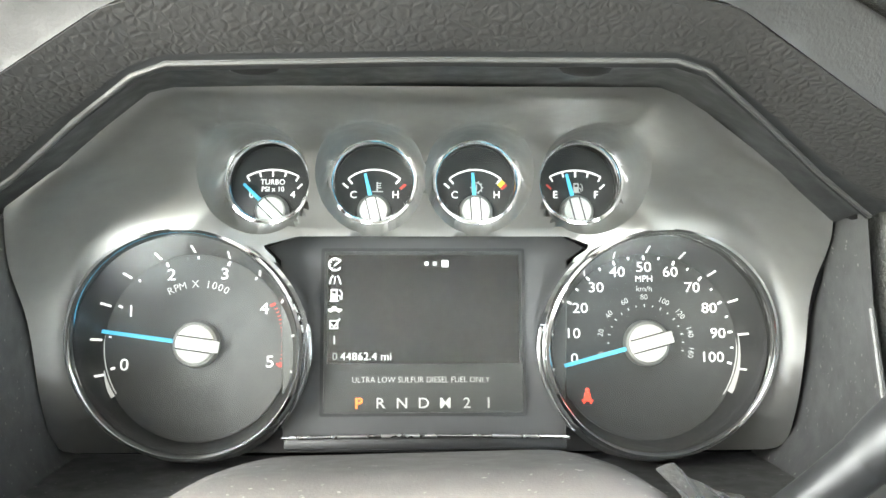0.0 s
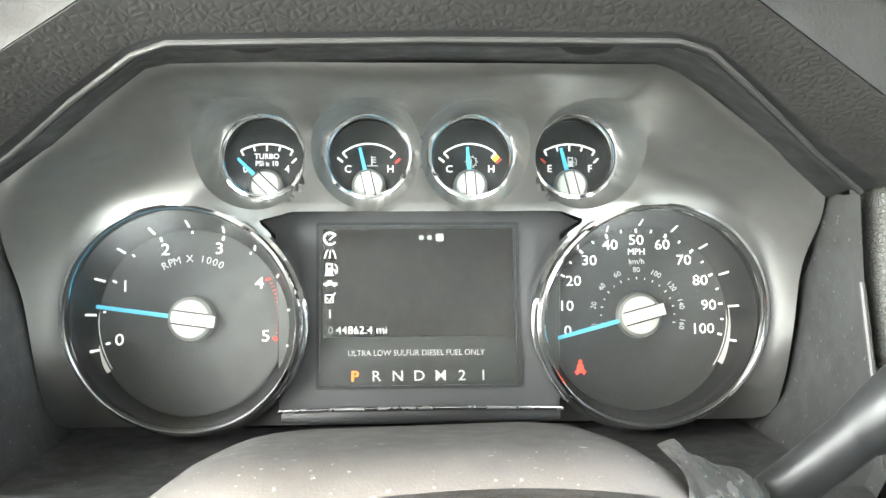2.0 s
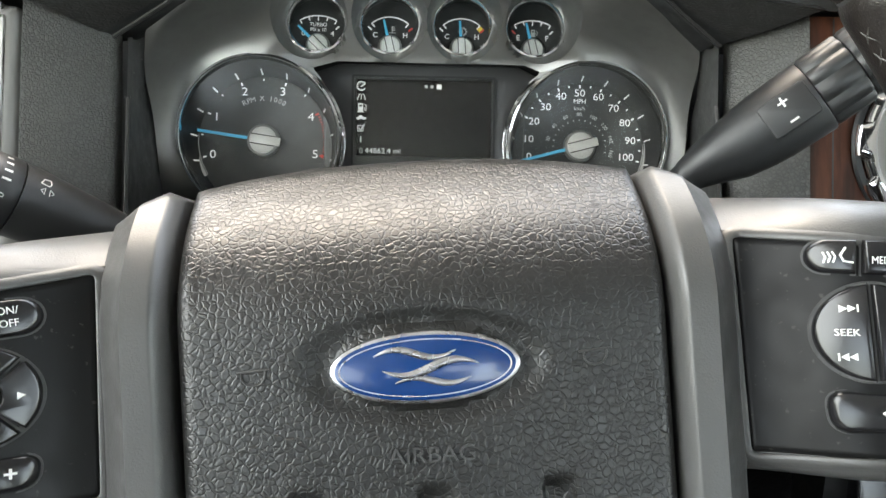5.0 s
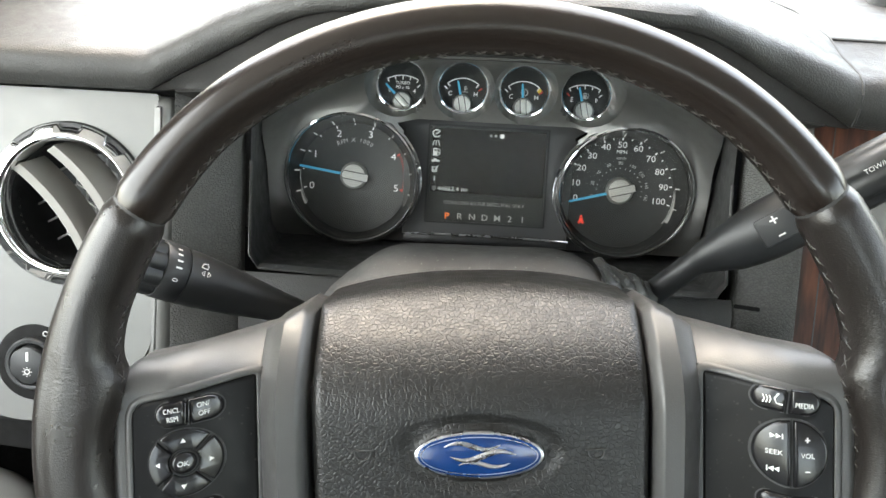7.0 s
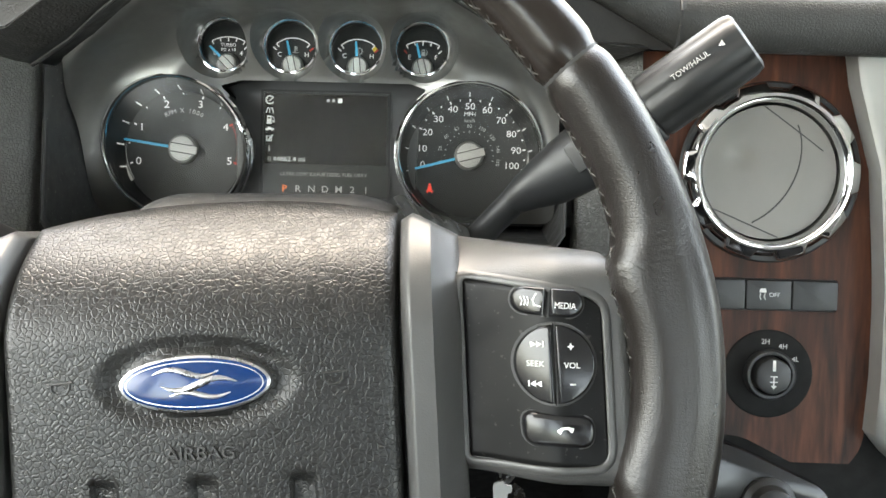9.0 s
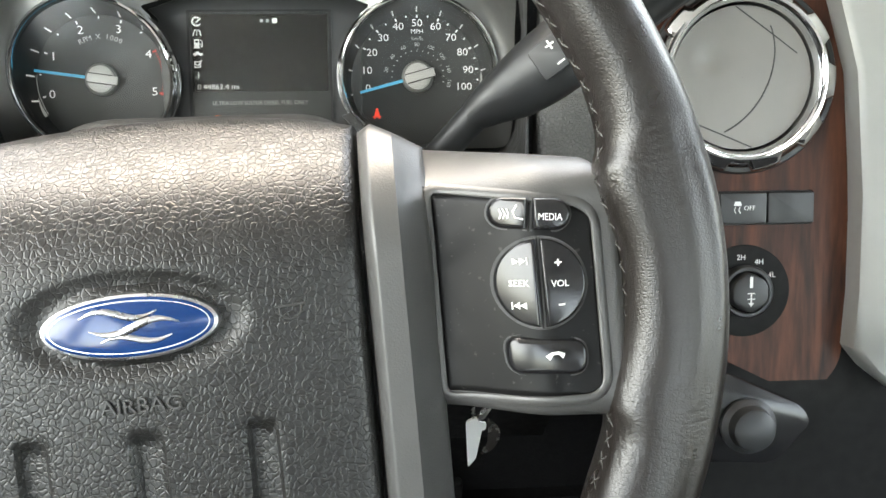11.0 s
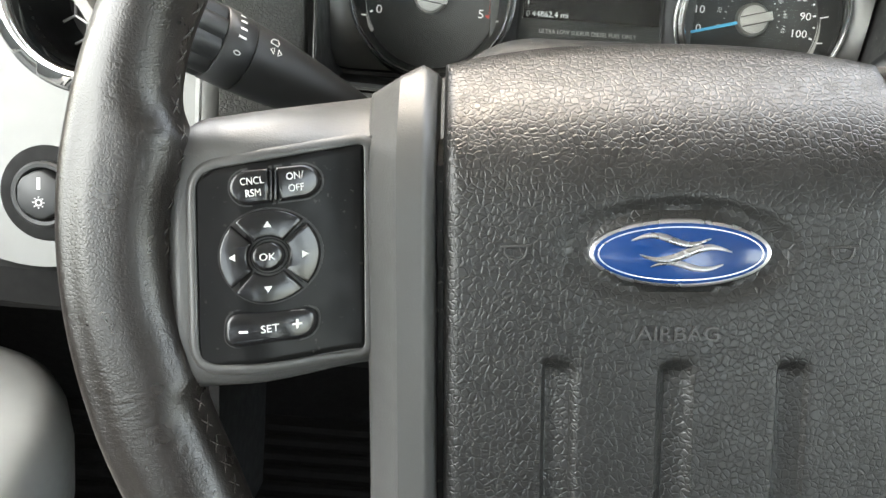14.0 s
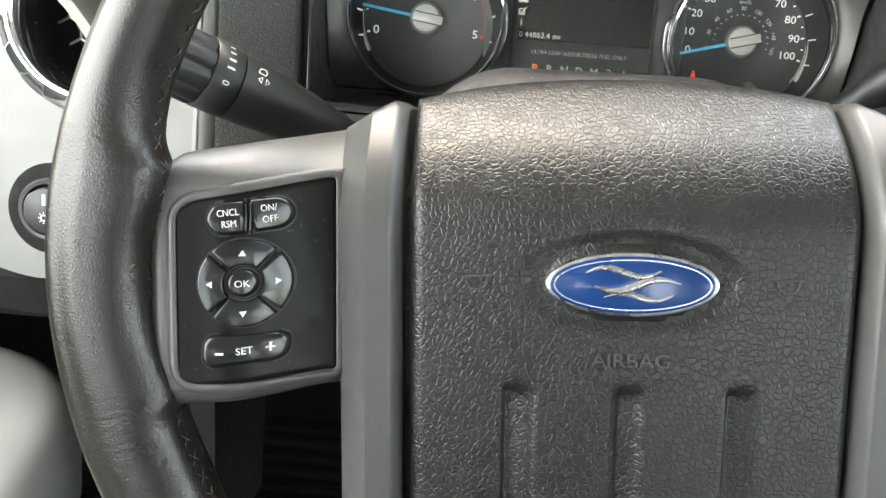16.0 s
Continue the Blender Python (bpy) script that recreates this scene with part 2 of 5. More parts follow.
GREEN.node_tree.nodes["Principled BSDF"].inputs["Transmission Weight"].default_value = 0.75
PAPER = material("white_paper", (0.8, 0.8, 0.78), 0.7, spots=0.04)
BOOT = material("boot_film", (0.06, 0.06, 0.058), 0.22, grain=0.3, grain_size=3, spots=0.2, flecks=0.3)
KEY_METAL = material("key_metal", (0.6, 0.6, 0.58), 0.25, metal=1.0)
GROUND = material("pale_ground", (0.5, 0.5, 0.48), 0.9, grain=0.3, grain_size=30, spots=0.1, spot_size=600)


# ---- building helpers; meshes are drawn in millimetres of their own frame ----
def frame_of(x, y, z, tilt=0.0, roll=0.0):
    """x right, y up the face, z out of it to the driver; tilt leans the top away, roll turns it to the left."""
    t, r = radians(tilt), radians(roll)
    u, v, w = Vector((1, 0, 0)), Vector((0, math.sin(t), math.cos(t))), Vector((0, -math.cos(t), math.sin(t)))
    u, v = u * math.cos(r) + v * math.sin(r), v * math.cos(r) - u * math.sin(r)
    m = Matrix((u, v, w)).transposed().to_4x4()
    m.translation = (x, y, z)
    return m


WHEEL = frame_of(-0.0031, 0.028, 0.8986, 26, 4.1)
COLUMN = frame_of(-0.0031, 0.028, 0.8986, 26, 1.2)
CLUSTER = frame_of(0, 0.326, 0.871, 25)
FASCIA = frame_of(0, 0.175, 0.84, 25)
WOOD_FACE = FASCIA @ Matrix.Translation((0.0034, 0, -0.011))


def thing(name, m, label, category, group="", kind=""):
    ob = new(name)
    ob.empty_display_size = 0.02
    ob.matrix_world = m
    return tagged(ob, label, category, group, kind)


def finish(name, bm, mat, smooth=40):
    for v in bm.verts:
        v.co *= 0.001
    bmesh.ops.recalc_face_normals(bm, faces=bm.faces)
    me = bpy.data.meshes.new(name)
    bm.to_mesh(me)
    bm.free()
    me.materials.append(mat)
    if smooth:
        me.shade_smooth()
        me.set_sharp_from_angle(angle=radians(smooth))
    return me


def part(name, bm, mat, parent, label="", smooth=40):
    ob = new(name, finish(name, bm, mat, smooth))
    ob.parent = parent
    if label:
        ob["label"] = label
    return ob


def solid(name, bm, mat, m, label, category, group="", kind="", smooth=40):
    ob = new(name, finish(name, bm, mat, smooth))
    ob.matrix_world = m
    return tagged(ob, label, category, group, kind)


def loft(rings, cap=True, bm=None, wrap=True, closed=False):
    """Joins loops of equally many points; closed: the last loop meets the first."""
    bm = bm or bmesh.new()
    vs = [[bm.verts.new(p) for p in ring] for ring in rings]
    k = len(vs[0])
    pairs = list(zip(vs, vs[1:])) + ([(vs[-1], vs[0])] if closed else [])
    for a, b in pairs:
        for i in range(k if wrap else k - 1):
            j = (i + 1) % k
            bm.faces.new((a[i], a[j], b[j], b[i]))
    if cap and not closed:
        bm.faces.new(vs[0][::-1])
        bm.faces.new(vs[-1])
    return bm


def offset(poly, d):
    """The outline moved inwards by d (counter-clockwise outlines)."""
    out = []
    k = len(poly)
    for i in range(k):
        p, q, r = Vector(poly[i - 1]), Vector(poly[i]), Vector(poly[(i + 1) % k])
        e, f = (q - p), (r - q)
        e, f = (e.normalized() if e.length > 1e-6 else f.normalized()), (f.normalized() if f.length > 1e-6 else e.normalized())
        n1, n2 = Vector((-e.y, e.x)), Vector((-f.y, f.x))
        n = (n1 + n2)
        n = n / max(0.5, n.length_squared / 2)
        out.append(tuple(q + n * d))
    return out


def rounded(poly, radius, k=5):
    """Rounds the corners of an outline; radius: one for all or one each."""
    out = []
    c = len(poly)
    for i in range(c):
        r = radius[i] if isinstance(radius, (list, tuple)) else radius
        p, q, s = Vector(poly[i - 1]), Vector(poly[i]), Vector(poly[(i + 1) % c])
        a, b = (p - q), (s - q)
        if r <= 0:
            out.append(tuple(q))
            continue
        t = min(r, a.length * 0.48, b.length * 0.48)
        a, b = q + a.normalized() * t, q + b.normalized() * t
        for j in range(k + 1):
            f = j / k
            out.append(tuple(a * (1 - f) ** 2 + q * 2 * f * (1 - f) + b * f * f))
    return out


def rect(x0, y0, x1, y1, r=0.0, k=4):
    p = [(x0, y0), (x1, y0), (x1, y1), (x0, y1)]
    return rounded(p, r, k) if r else p


def circle(x, y, rx, ry=None, k=40, start=0.0):
    ry = ry or rx
    return [(x + rx * math.cos(start + 2 * math.pi * i / k), y + ry * math.sin(start + 2 * math.pi * i / k)) for i in range(k)]


def prism(poly, z0, z1, bevel=0.0, steps=2, bm=None, lift=None):
    """An outline raised from z0 to z1 with rounded upper edges; lift(x, y) adds height."""
    f = lift or (lambda x, y: 0.0)
    rings = [[(x, y, z0 + f(x, y)) for x, y in poly]]
    if bevel:
        for i in range(steps + 1):
            a = math.pi / 2 * i / steps
            o = offset(poly, bevel * (1 - math.cos(a)))
            rings.append([(x, y, z1 - bevel * (1 - math.sin(a)) + f(x, y)) for x, y in o])
    else:
        rings.append([(x, y, z1 + f(x, y)) for x, y in poly])
    return loft(rings, bm=bm)


def lathe(profile, k=64, x=0.0, y=0.0, bm=None, shear=0.0, squash=1.0, cap=False, closed=False):
    """Turns (radius, height) round an axis; shear lifts it with y."""
    rings = [[(x + r * math.cos(2 * math.pi * i / k), y + squash * r * math.sin(2 * math.pi * i / k),
               z + shear * squash * r * math.sin(2 * math.pi * i / k)) for i in range(k)] for r, z in profile]
    return loft(rings, cap=cap, bm=bm, closed=closed)


def box(x0, y0, z0, x1, y1, z1, bevel=0.0, bm=None):
    bm = bm or bmesh.new()
    v = [bm.verts.new((x, y, z)) for z in (z0, z1) for x, y in ((x0, y0), (x1, y0), (x1, y1), (x0, y1))]
    fs = [bm.faces.new([v[i] for i in f]) for f in ((3, 2, 1, 0), (4, 5, 6, 7), (0, 1, 5, 4), (1, 2, 6, 5), (2, 3, 7, 6), (3, 0, 4, 7))]
    if bevel:
        es = {e for f in fs for e in f.edges}
        bmesh.ops.bevel(bm, geom=list(es), offset=bevel, segments=2, affect="EDGES", profile=0.5)
    return bm


def tube(path, radius, k=10, bm=None, cap=True, flat=1.0):
    """A rod along points; radius: one or one each."""
    pts = [Vector(p) for p in path]
    rings = []
    up = Vector((0.13, 0.31, 0.94))
    for i, p in enumerate(pts):
        d = (pts[min(i + 1, len(pts) - 1)] - pts[max(i - 1, 0)]).normalized()
        a = up.cross(d).normalized()
        b = d.cross(a)
        r = radius[i] if isinstance(radius, (list, tuple)) else radius
        rings.append([tuple(p + a * r * math.cos(2 * math.pi * j / k) + b * r * flat * math.sin(2 * math.pi * j / k)) for j in range(k)])
    return loft(rings, cap=cap, bm=bm)


def letters(s, size, x, y, z, turn=0.0, depth=0.15, bm=None, wide=1.0, bold=0.0, shear=0.0):
    """Words in the built-in font, centred, as a thin solid."""
    cu = bpy.data.curves.new("words", "FONT")
    cu.body, cu.size, cu.align_x, cu.align_y, cu.extrude = s, size, "CENTER", "CENTER", depth / 2
    cu.offset, cu.resolution_u, cu.shear = bold, 3, shear
    ob = bpy.data.objects.new("words", cu)
    me = bpy.data.meshes.new_from_object(ob)
    bpy.data.objects.remove(ob)
    bpy.data.curves.remove(cu)
    me.transform(Matrix.Translation((x, y, z + depth / 2)) @ pose(0, 0, 0, 0, 0, turn) @ Matrix.Diagonal((wide, 1, 1, 1)))
    bm = bm or bmesh.new()
    bm.from_mesh(me)
    bpy.data.meshes.remove(me)
    return bm


def smooth(a, b, x):
    t = max(0.0, min(1.0, (x - a) / (b - a)))
    return t * t * (3 - 2 * t)


def at(m, p):
    """A place in millimetres of the world, in millimetres of the frame m."""
    return tuple((m.inverted() @ (Vector(p) * 0.001)) * 1000)


ID = Matrix.Identity(4)


def plate(poly, holes, z0, z1, bm=None):
    """A flat plate with an outline and holes."""
    bm = bm or bmesh.new()
    top = []
    for loop in [poly] + holes:
        a = [bm.verts.new((x, y, z1)) for x, y in loop]
        b = [bm.verts.new((x, y, z0)) for x, y in loop]
        k = len(a)
        for i in range(k):
            bm.faces.new((a[i], a[(i + 1) % k], b[(i + 1) % k], b[i]))
            top.append(bm.edges.get((a[i], a[(i + 1) % k])))
    bmesh.ops.triangle_fill(bm, edges=top, use_beauty=True)
    return bm


# ---- the cab: floor, walls with window openings, roof ----
def cab():
    solid("floor", box(-640, -1840, 330, 1350, 900, 350), RUBBER, ID, "black ribbed rubber cab floor", "floor", kind="structure")
    solid("ceiling", box(-640, -1840, 1560, 1350, 330, 1590), CLOTH, ID, "pale grey cloth headliner", "ceiling", kind="structure")
    for name, x in (("wall_left", -640), ("wall_right", 1330)):
        sill = 925 if x < 0 else 900
        bm = box(x, -1840, 350, x + 20, 900, sill)
        box(x, -1840, 1490, x + 20, 520, 1560, bm=bm)
        box(x, -880, sill, x + 20, -760, 1490, bm=bm)
        box(x, -1840, sill, x + 20, -1700, 1490, bm=bm)
        solid(name, bm, SHADE_CLOTH, ID, "grey cab side wall with its closed door and windows", "wall", kind="structure")
    # out of view; the window's edges are set to let in or block rear light
    bm = box(-620, -1840, 350, 1330, -1820, 1000)
    box(-620, -1840, 1520, 1330, -1820, 1560, bm=bm)
    box(-620, -1840, 1000, -380, -1820, 1520, bm=bm)
    box(900, -1840, 1000, 1330, -1820, 1520, bm=bm)
    solid("wall_back", bm, SHADE_CLOTH, ID, "unseen grey cab back wall, its wide rear window sized to steer light", "wall", kind="structure")
    solid("wall_front", box(-620, 880, 350, 1330, 900, 885), BLACK_SOFT, ID, "dark bulkhead below the windscreen", "wall", kind="structure")
    solid("ground", box(-60000, -60000, -820, 60000, 60000, -800), GROUND, ID, "pale paved ground outside the vehicle", "ground", kind="structure")
    # windscreen pillars
    for s, shift in ((-1, 0), (1, 690)):
        rings, edge = [], []
        for x, z in ((250, 950), (258, 980), (266, 993), (286, 995), (303, 1000), (317, 1010), (332, 1030), (350, 1065), (400, 1200), (500, 1560)):
            lean = 0.25 * max(0, z - 1030)
            rings.append([(s * a + shift, b - lean, c) for a, b, c in ((x, 400, z), (x + 6, 385, z), (x + 16, 356, z), (x + 36, 298, z), (x + 70, 245, z), (636, 240, z), (636, 430, z), (x + 12, 425, z))])
            edge.append((s * (x + 1) + shift, 402 - lean, z + 2))
        solid("pillar_trim", loft(rings), PILLAR_SHADED, ID, "dark grey grained windscreen pillar trim, darkened in colour for its shade", "pillar", kind="structure")
        solid("pillar_seal", tube(edge, 5.0, 10), RUBBER, ID, "black rubber edge seal of the windscreen pillar", "seal", kind="structure")


cab()


# ---- the dashboard ----
def front_rise(x):
    """0 beside the instrument hood, 1 along its front edge."""
    return max(0.0, min(1.0, (155 - abs(x)) / 75.0))


CREST = ((-204, 0.0), (-165, 0.34), (-125, 0.76), (-94, 0.94), (-50, 1.0), (55, 1.0), (101, 0.93), (142, 0.54), (203, 0.0))


def top_rise(x):
    """0 beside the instrument hood, 1 on its flat top."""
    for (x0, h0), (x1, h1) in zip(CREST, CREST[1:]):
        if x0 <= x <= x1:
            return h0 + (h1 - h0) * (x - x0) / (x1 - x0)
    return 0.0


BROW = ((0, 1036), (70, 1034.5), (95, 1030), (110, 1025.5), (128, 1017), (148, 1004.5), (165, 995), (183, 985.5), (203, 974))
HOOD_TOP = ((-188, 226, 974), (-150, 223, 979), (-114, 216, 1002), (-82, 208, 1020), (-68, 206, 1024), (0, 205, 1025), (66, 206, 1024), (80, 208, 1021), (112, 216, 1002), (150, 223, 979), (188, 226, 975))


def brow_low(x):
    """The height of the lower edge of the brow over the instruments."""
    a = abs(x)
    for (x0, z0), (x1, z1) in zip(BROW, BROW[1:]):
        if x0 <= a <= x1:
            return z0 + (z1 - z0) * (a - x0) / (x1 - x0)
    return 973.0


def hood_top(x):
    """Where the face of the hood begins, under the brow."""
    for (x0, y0, z0), (x1, y1, z1) in zip(HOOD_TOP, HOOD_TOP[1:]):
        if x0 <= x <= x1:
            t = (x - x0) / (x1 - x0)
            return y0 + (y1 - y0) * t, z0 + (z1 - z0) * t
    return 226.0, 973.0


def dashboard():
    dash = thing("dashboard", ID, "dark grey grained plastic dashboard with a raised instrument hood", "dashboard")
    xs = [-620, -480, -360, -280, -230, -212] + [-205 + 6 * i for i in range(69)] + [214, 240, 300, 380, 480, 620, 900, 1320]
    rings, band = [], []
    for x in xs:
        f, h = front_rise(x), top_rise(x)
        far = smooth(230, 620, abs(x)) * 20
        low = smooth(-150, -206, x)
        fy, fz, top = 227 - 20 * f, brow_low(x), 1004 + 42 * h - 7 * low
        d = top - fz
        sec = [(320, fz + 3), (262 - 18 * f, fz + 2), (fy + 2, fz), (fy - 1.5, fz + 0.06 * d), (fy - 3.4, fz + 0.2 * d), (fy - 4, fz + 0.45 * d), (fy - 3, fz + 0.72 * d),
               (fy + 1, fz + 0.90 * d), (fy + 8, fz + 0.975 * d), (250 - 4 * h, top - 0.4), (262 - 6 * h, top), (285, 1008 + 34 * h - 9 * low), (330, 1008 + 20 * h - 10 * low),
               (430, 998 + 6 * h - 4 * low), (560, 978), (700, 945), (860, 890), (860, 870), (500, 900)]
        rings.append([(x, y - far, z) for y, z in sec])
        if -206 < x < 206:
            oy, oz = hood_top(x)
            band.append([(x, fy + 5, fz + 0.6), (x, fy + 1.5, fz - 0.2), (x, 0.6 * fy + 0.4 * oy + 2.0, 0.6 * fz + 0.4 * oz), (x, 0.15 * fy + 0.85 * oy + 2.6, 0.15 * fz + 0.85 * oz), (x, oy + 2.2, oz + 0.9), (x, oy + 4.5, oz + 0.2)])
    part("upper_pad", loft(rings), DASH, dash, "dark grey grained upper dash pad")
    part("brow_underside", loft(band, cap=False, wrap=False), BROW_SHADE, dash, "smooth underside of the dash pad brow, darkened in colour for its shade")
    part("pad_seam", tube([(172, 510, 985), (178, 470, 992), (185, 416, 1001), (197, 344, 1008), (201, 284, 1008.3), (202, 262, 1004.3), (203, 250, 1003.9), (203, 235.5, 1003.1), (203, 228.5, 1001.1), (203, 224, 995.6), (203, 223, 988), (203, 223.6, 980), (203, 225.5, 976)], 0.9, 6), GROOVE, dash)
    part("pad_seam", tube([(202, 284, 1008.2), (260, 283, 1008.0), (330, 280, 1008.0), (430, 274, 1008.0)], 1.0, 6), GROOVE, dash)
    bm = prism(rounded([(268, 392), (330, 340), (520, 330), (520, 560), (300, 540)], [14, 30, 4, 4, 10], 5), 985, 1019, 9, 4)
    part("raised_lid", bm, DASH, dash, "raised grained lid on the dash top")
    # the face of the hood, the lip round the instruments and the black underside behind it
    outer = list(HOOD_TOP)
    lip = [(-165, 270, 946), (-130, 251, 967), (-103, 236, 987), (-80, 222, 1002), (-70, 219.5, 1005.5), (0, 219, 1007), (68, 219, 1007), (78, 222, 1004), (101, 236, 988), (128, 252, 968), (156, 269, 949)]
    trim = [(-158, 282, 943), (-128, 279, 963), (-106, 276, 980), (-92, 274, 990), (-84, 273, 992), (0, 272, 994), (78, 273, 993), (86, 274, 990), (103, 276, 980), (124, 279, 964), (151, 280, 944)]

    def mix(a, b, f, dz=0.0, dy=0.0):
        return [tuple(p * (1 - f) + q * f + (0, dy, dz)[i] for i, (p, q) in enumerate(zip(u, v))) for u, v in zip(a, b)]

    bm = loft([mix(outer, lip, -0.02, 0.2, 3), outer, mix(outer, lip, 0.25, -0.6), mix(outer, lip, 0.55, -0.8), mix(outer, lip, 0.86)], cap=False, wrap=False)
    part("hood_face", bm, HOOD, dash, "dark grained face of the instrument hood")
    bm = loft([mix(outer, lip, 0.86), mix(outer, lip, 0.93, 0.5), lip, mix(lip, trim, 0.04, -1.5), mix(lip, trim, 0.12, 0.8), mix(lip, trim, 0.5, 1.5), trim, mix(lip, trim, 1.2)], cap=False, wrap=False)
    part("hood_lip", bm, BLACK, dash, "smooth black lip and underside of the hood")
    part("lip_bead", tube(lip, 0.9, 8), SATIN, dash)
    for x in (-51, 48):
        bm = lathe([(0.1, 2.8), (4, 2.6), (7, 1.6), (8.5, 0)], 24, squash=0.45)
        ob = part("bump", bm, BLACK, dash)
        ob.matrix_local = Matrix.Translation((x * 0.001, 0.243, 1.0025)) @ pose(0, 0, 0, 170, 0, 0)
    # grained panels on both sides of and under the instrument recess
    for s in (-1, 1):
        far, back = (190.5, 9) if s > 0 else (192.5, 0)
        o = [(s * far, y + back, z) for y, z in ((156, 800), (165, 820), (184, 860), (222, 940), (240, 975))]
        e = [(s * 157, 186, 800), (s * 157, 195, 820), (s * 157, 214, 860), (s * 163, 270, 944), (s * 163, 283, 975)]
        b = [(x, y + 12, z) for x, y, z in e]
        f = [(x, y + 12, z) for x, y, z in o]
        part("side_panel", loft([[*p] for p in (o, mix(o, e, 0.06, 0, -1.2), mix(o, e, 0.94, 0, -1.2), e, b, f)], cap=False, wrap=False, closed=True), SIDE, dash, "grained panel beside the instruments")
    rows = []
    for x in (-157, -120, -60, 0, 60, 120, 157):
        rows.append([(x, 214, 859), (x, 206, 852), (x, 195, 825), (x, 190, 800), (x, 205, 800), (x, 222, 850)])
    part("column_panel", loft(rows), DASH, dash, "grained panel under the instruments")
    # the recess's black walls and floor, with a rounded rim
    front = [(-156, 271, 945), (-155, 255, 918), (-153, 232, 884), (-152, 221, 868), (-146, 217, 861), (-100, 214, 861), (0, 212, 861), (100, 211, 862), (146, 212, 862), (152, 217, 869), (153, 232, 888), (154, 255, 920), (155, 270, 948)]
    back = [(-152, 284, 944), (-158, 288, 915), (-158, 293, 885), (-157, 297, 848), (-152, 299, 831), (-100, 301, 828), (0, 302, 827), (100, 301, 828), (150, 300, 829), (158, 299, 848), (159, 295, 885), (157, 289, 915), (152, 282, 945)]
    bm = loft([mix(front, back, -0.02, 0, 6), mix(front, back, -0.03, 1.0, -1), front, mix(front, back, 0.5, -1), back, mix(front, back, 1.3)], cap=False, wrap=False)
    part("recess", bm, BLACK_SOFT, dash, "black dusty recess round the instruments")
    part("recess_rim", tube([(x, y - 0.6, z) for x, y, z in front[1:-1]], 1.1, 8), SATIN, dash, "thin rounded rim of the recess")
    bm = prism(rect(-8, -1.3, 8, 1.3, 1), -1, 0.5)
    ob = part("slot", bm, DEEP_BLACK, dash, "narrow dark slot")
    ob.matrix_local = FASCIA @ Matrix.Translation((0.1650, 0.0305, -0.0212)) @ pose(0, 0, 0, 0, -32.3, 0)
    # light panel beside the door, with a round opening for the vent
    out = rounded([(-345, -40), (-318, -58), (-286, -66), (-245, -60), (-222, -40), (-202, -10), (-202, 142), (-345, 142)], [8, 12, 14, 14, 16, 16, 2, 2], 4)
    bm = plate(out, [circle(-256, 73, 46.5, k=56)], -18, 0)
    ob = part("light_panel", bm, LIGHT_TRIM, dash, "pale silver-grey trim panel with a round vent opening", smooth=30)
    ob.matrix_local = FASCIA
    bm = prism(rect(-209, -58, -193.5, 141, 6), -24, 0.4, 7, 5)
    ob = part("panel_edge", bm, LIGHT_TRIM, dash)
    ob.matrix_local = FASCIA
    rows = []
    for x, low in ((-420, -92), (-345, -92), (-290, -92), (-240, -96), (-215, -150), (-200, -225), (-193, -230)):
        d = 0 if x > -300 else 10
        rows.append([(x, -50, -20), (x, -68, -6 - d), (x, -88, -12 - d), (x, low, -26 - d * 0.5), (x, low - 6, -40), (x, low - 4, -130), (x, -50, -130)])
    ob = part("lower_panel", loft(rows), DEEP_BLACK, dash, "dark lower knee panel")
    ob.matrix_local = FASCIA
    # dark wood panel with the other vent
    out = rounded([(187, -30), (210, -62), (250, -66), (282, -82), (300, -90), (317, -72), (320, -20), (315, 84), (302, 147), (187, 147)], [3, 10, 6, 6, 10, 10, 40, 40, 4, 2], 5)
    bm = plate(out, [circle(259, 82, 46.5, k=56), rect(222, 5.2, 299.5, 23.2, 2)], -16, 0)
    ob = part("wood_panel", bm, WOOD, dash, "dark reddish brown wood-grain panel with satin lacquer", smooth=30)
    ob.matrix_local = WOOD_FACE
    part("panel_groove", box(199.6, -36, -1, 200.4, 146, 0.25, 0.1), GROOVE, ob)
    # pale trim at the side of the centre console
    rows = []
    for v, u in ((150, 301), (130, 304), (84, 317), (20, 322), (-30, 322), (-60, 320), (-72, 330), (-84, 345)):
        rows.append([(u, v, -12), (u, v, 3), (u + 3, v, 6), (u + 60, v, 14), (u + 120, v, 14), (u + 120, v, -12)])
    ob = part("console_trim", loft(rows), GREY_TRIM, dash, "pale grey trim beside the centre console")
    ob.matrix_local = FASCIA
    rows = []
    for x in (200, 220, 240, 330, 460, 620, 1320):
        rows.append([(x, -50, -18), (x, -84, -10), (x, -110, -16), (x, -170, -30), (x, -240, -50), (x, -240, -70), (x, -50, -40)])
    ob = part("lower_panel", loft(rows), DEEP_BLACK, dash, "dark lower knee panel")
    ob.matrix_local = FASCIA
    part("knee_panel", loft([[(x, 205, 812), (x, 195, 800), (x, 260, 700), (x, 330, 560), (x, 345, 560), (x, 270, 720), (x, 230, 812)] for x in (-202, -100, 0, 100, 202)]), DEEP_BLACK, dash, "dark panel under the column")
    part("footwell_lining", loft([[(x, 330, 800), (x, 450, 640), (x, 470, 350), (x, 490, 350), (x, 470, 640), (x, 350, 810)] for x in (-600, -200, 200, 600, 1320)]), RUBBER, dash, "black carpet lining of the footwell")
    bm = box(440, -110, -30, 1320, 142, -6, 3)
    ob = part("centre_stack", bm, BLACK, dash)
    ob.matrix_local = FASCIA
    return dash


dashboard()


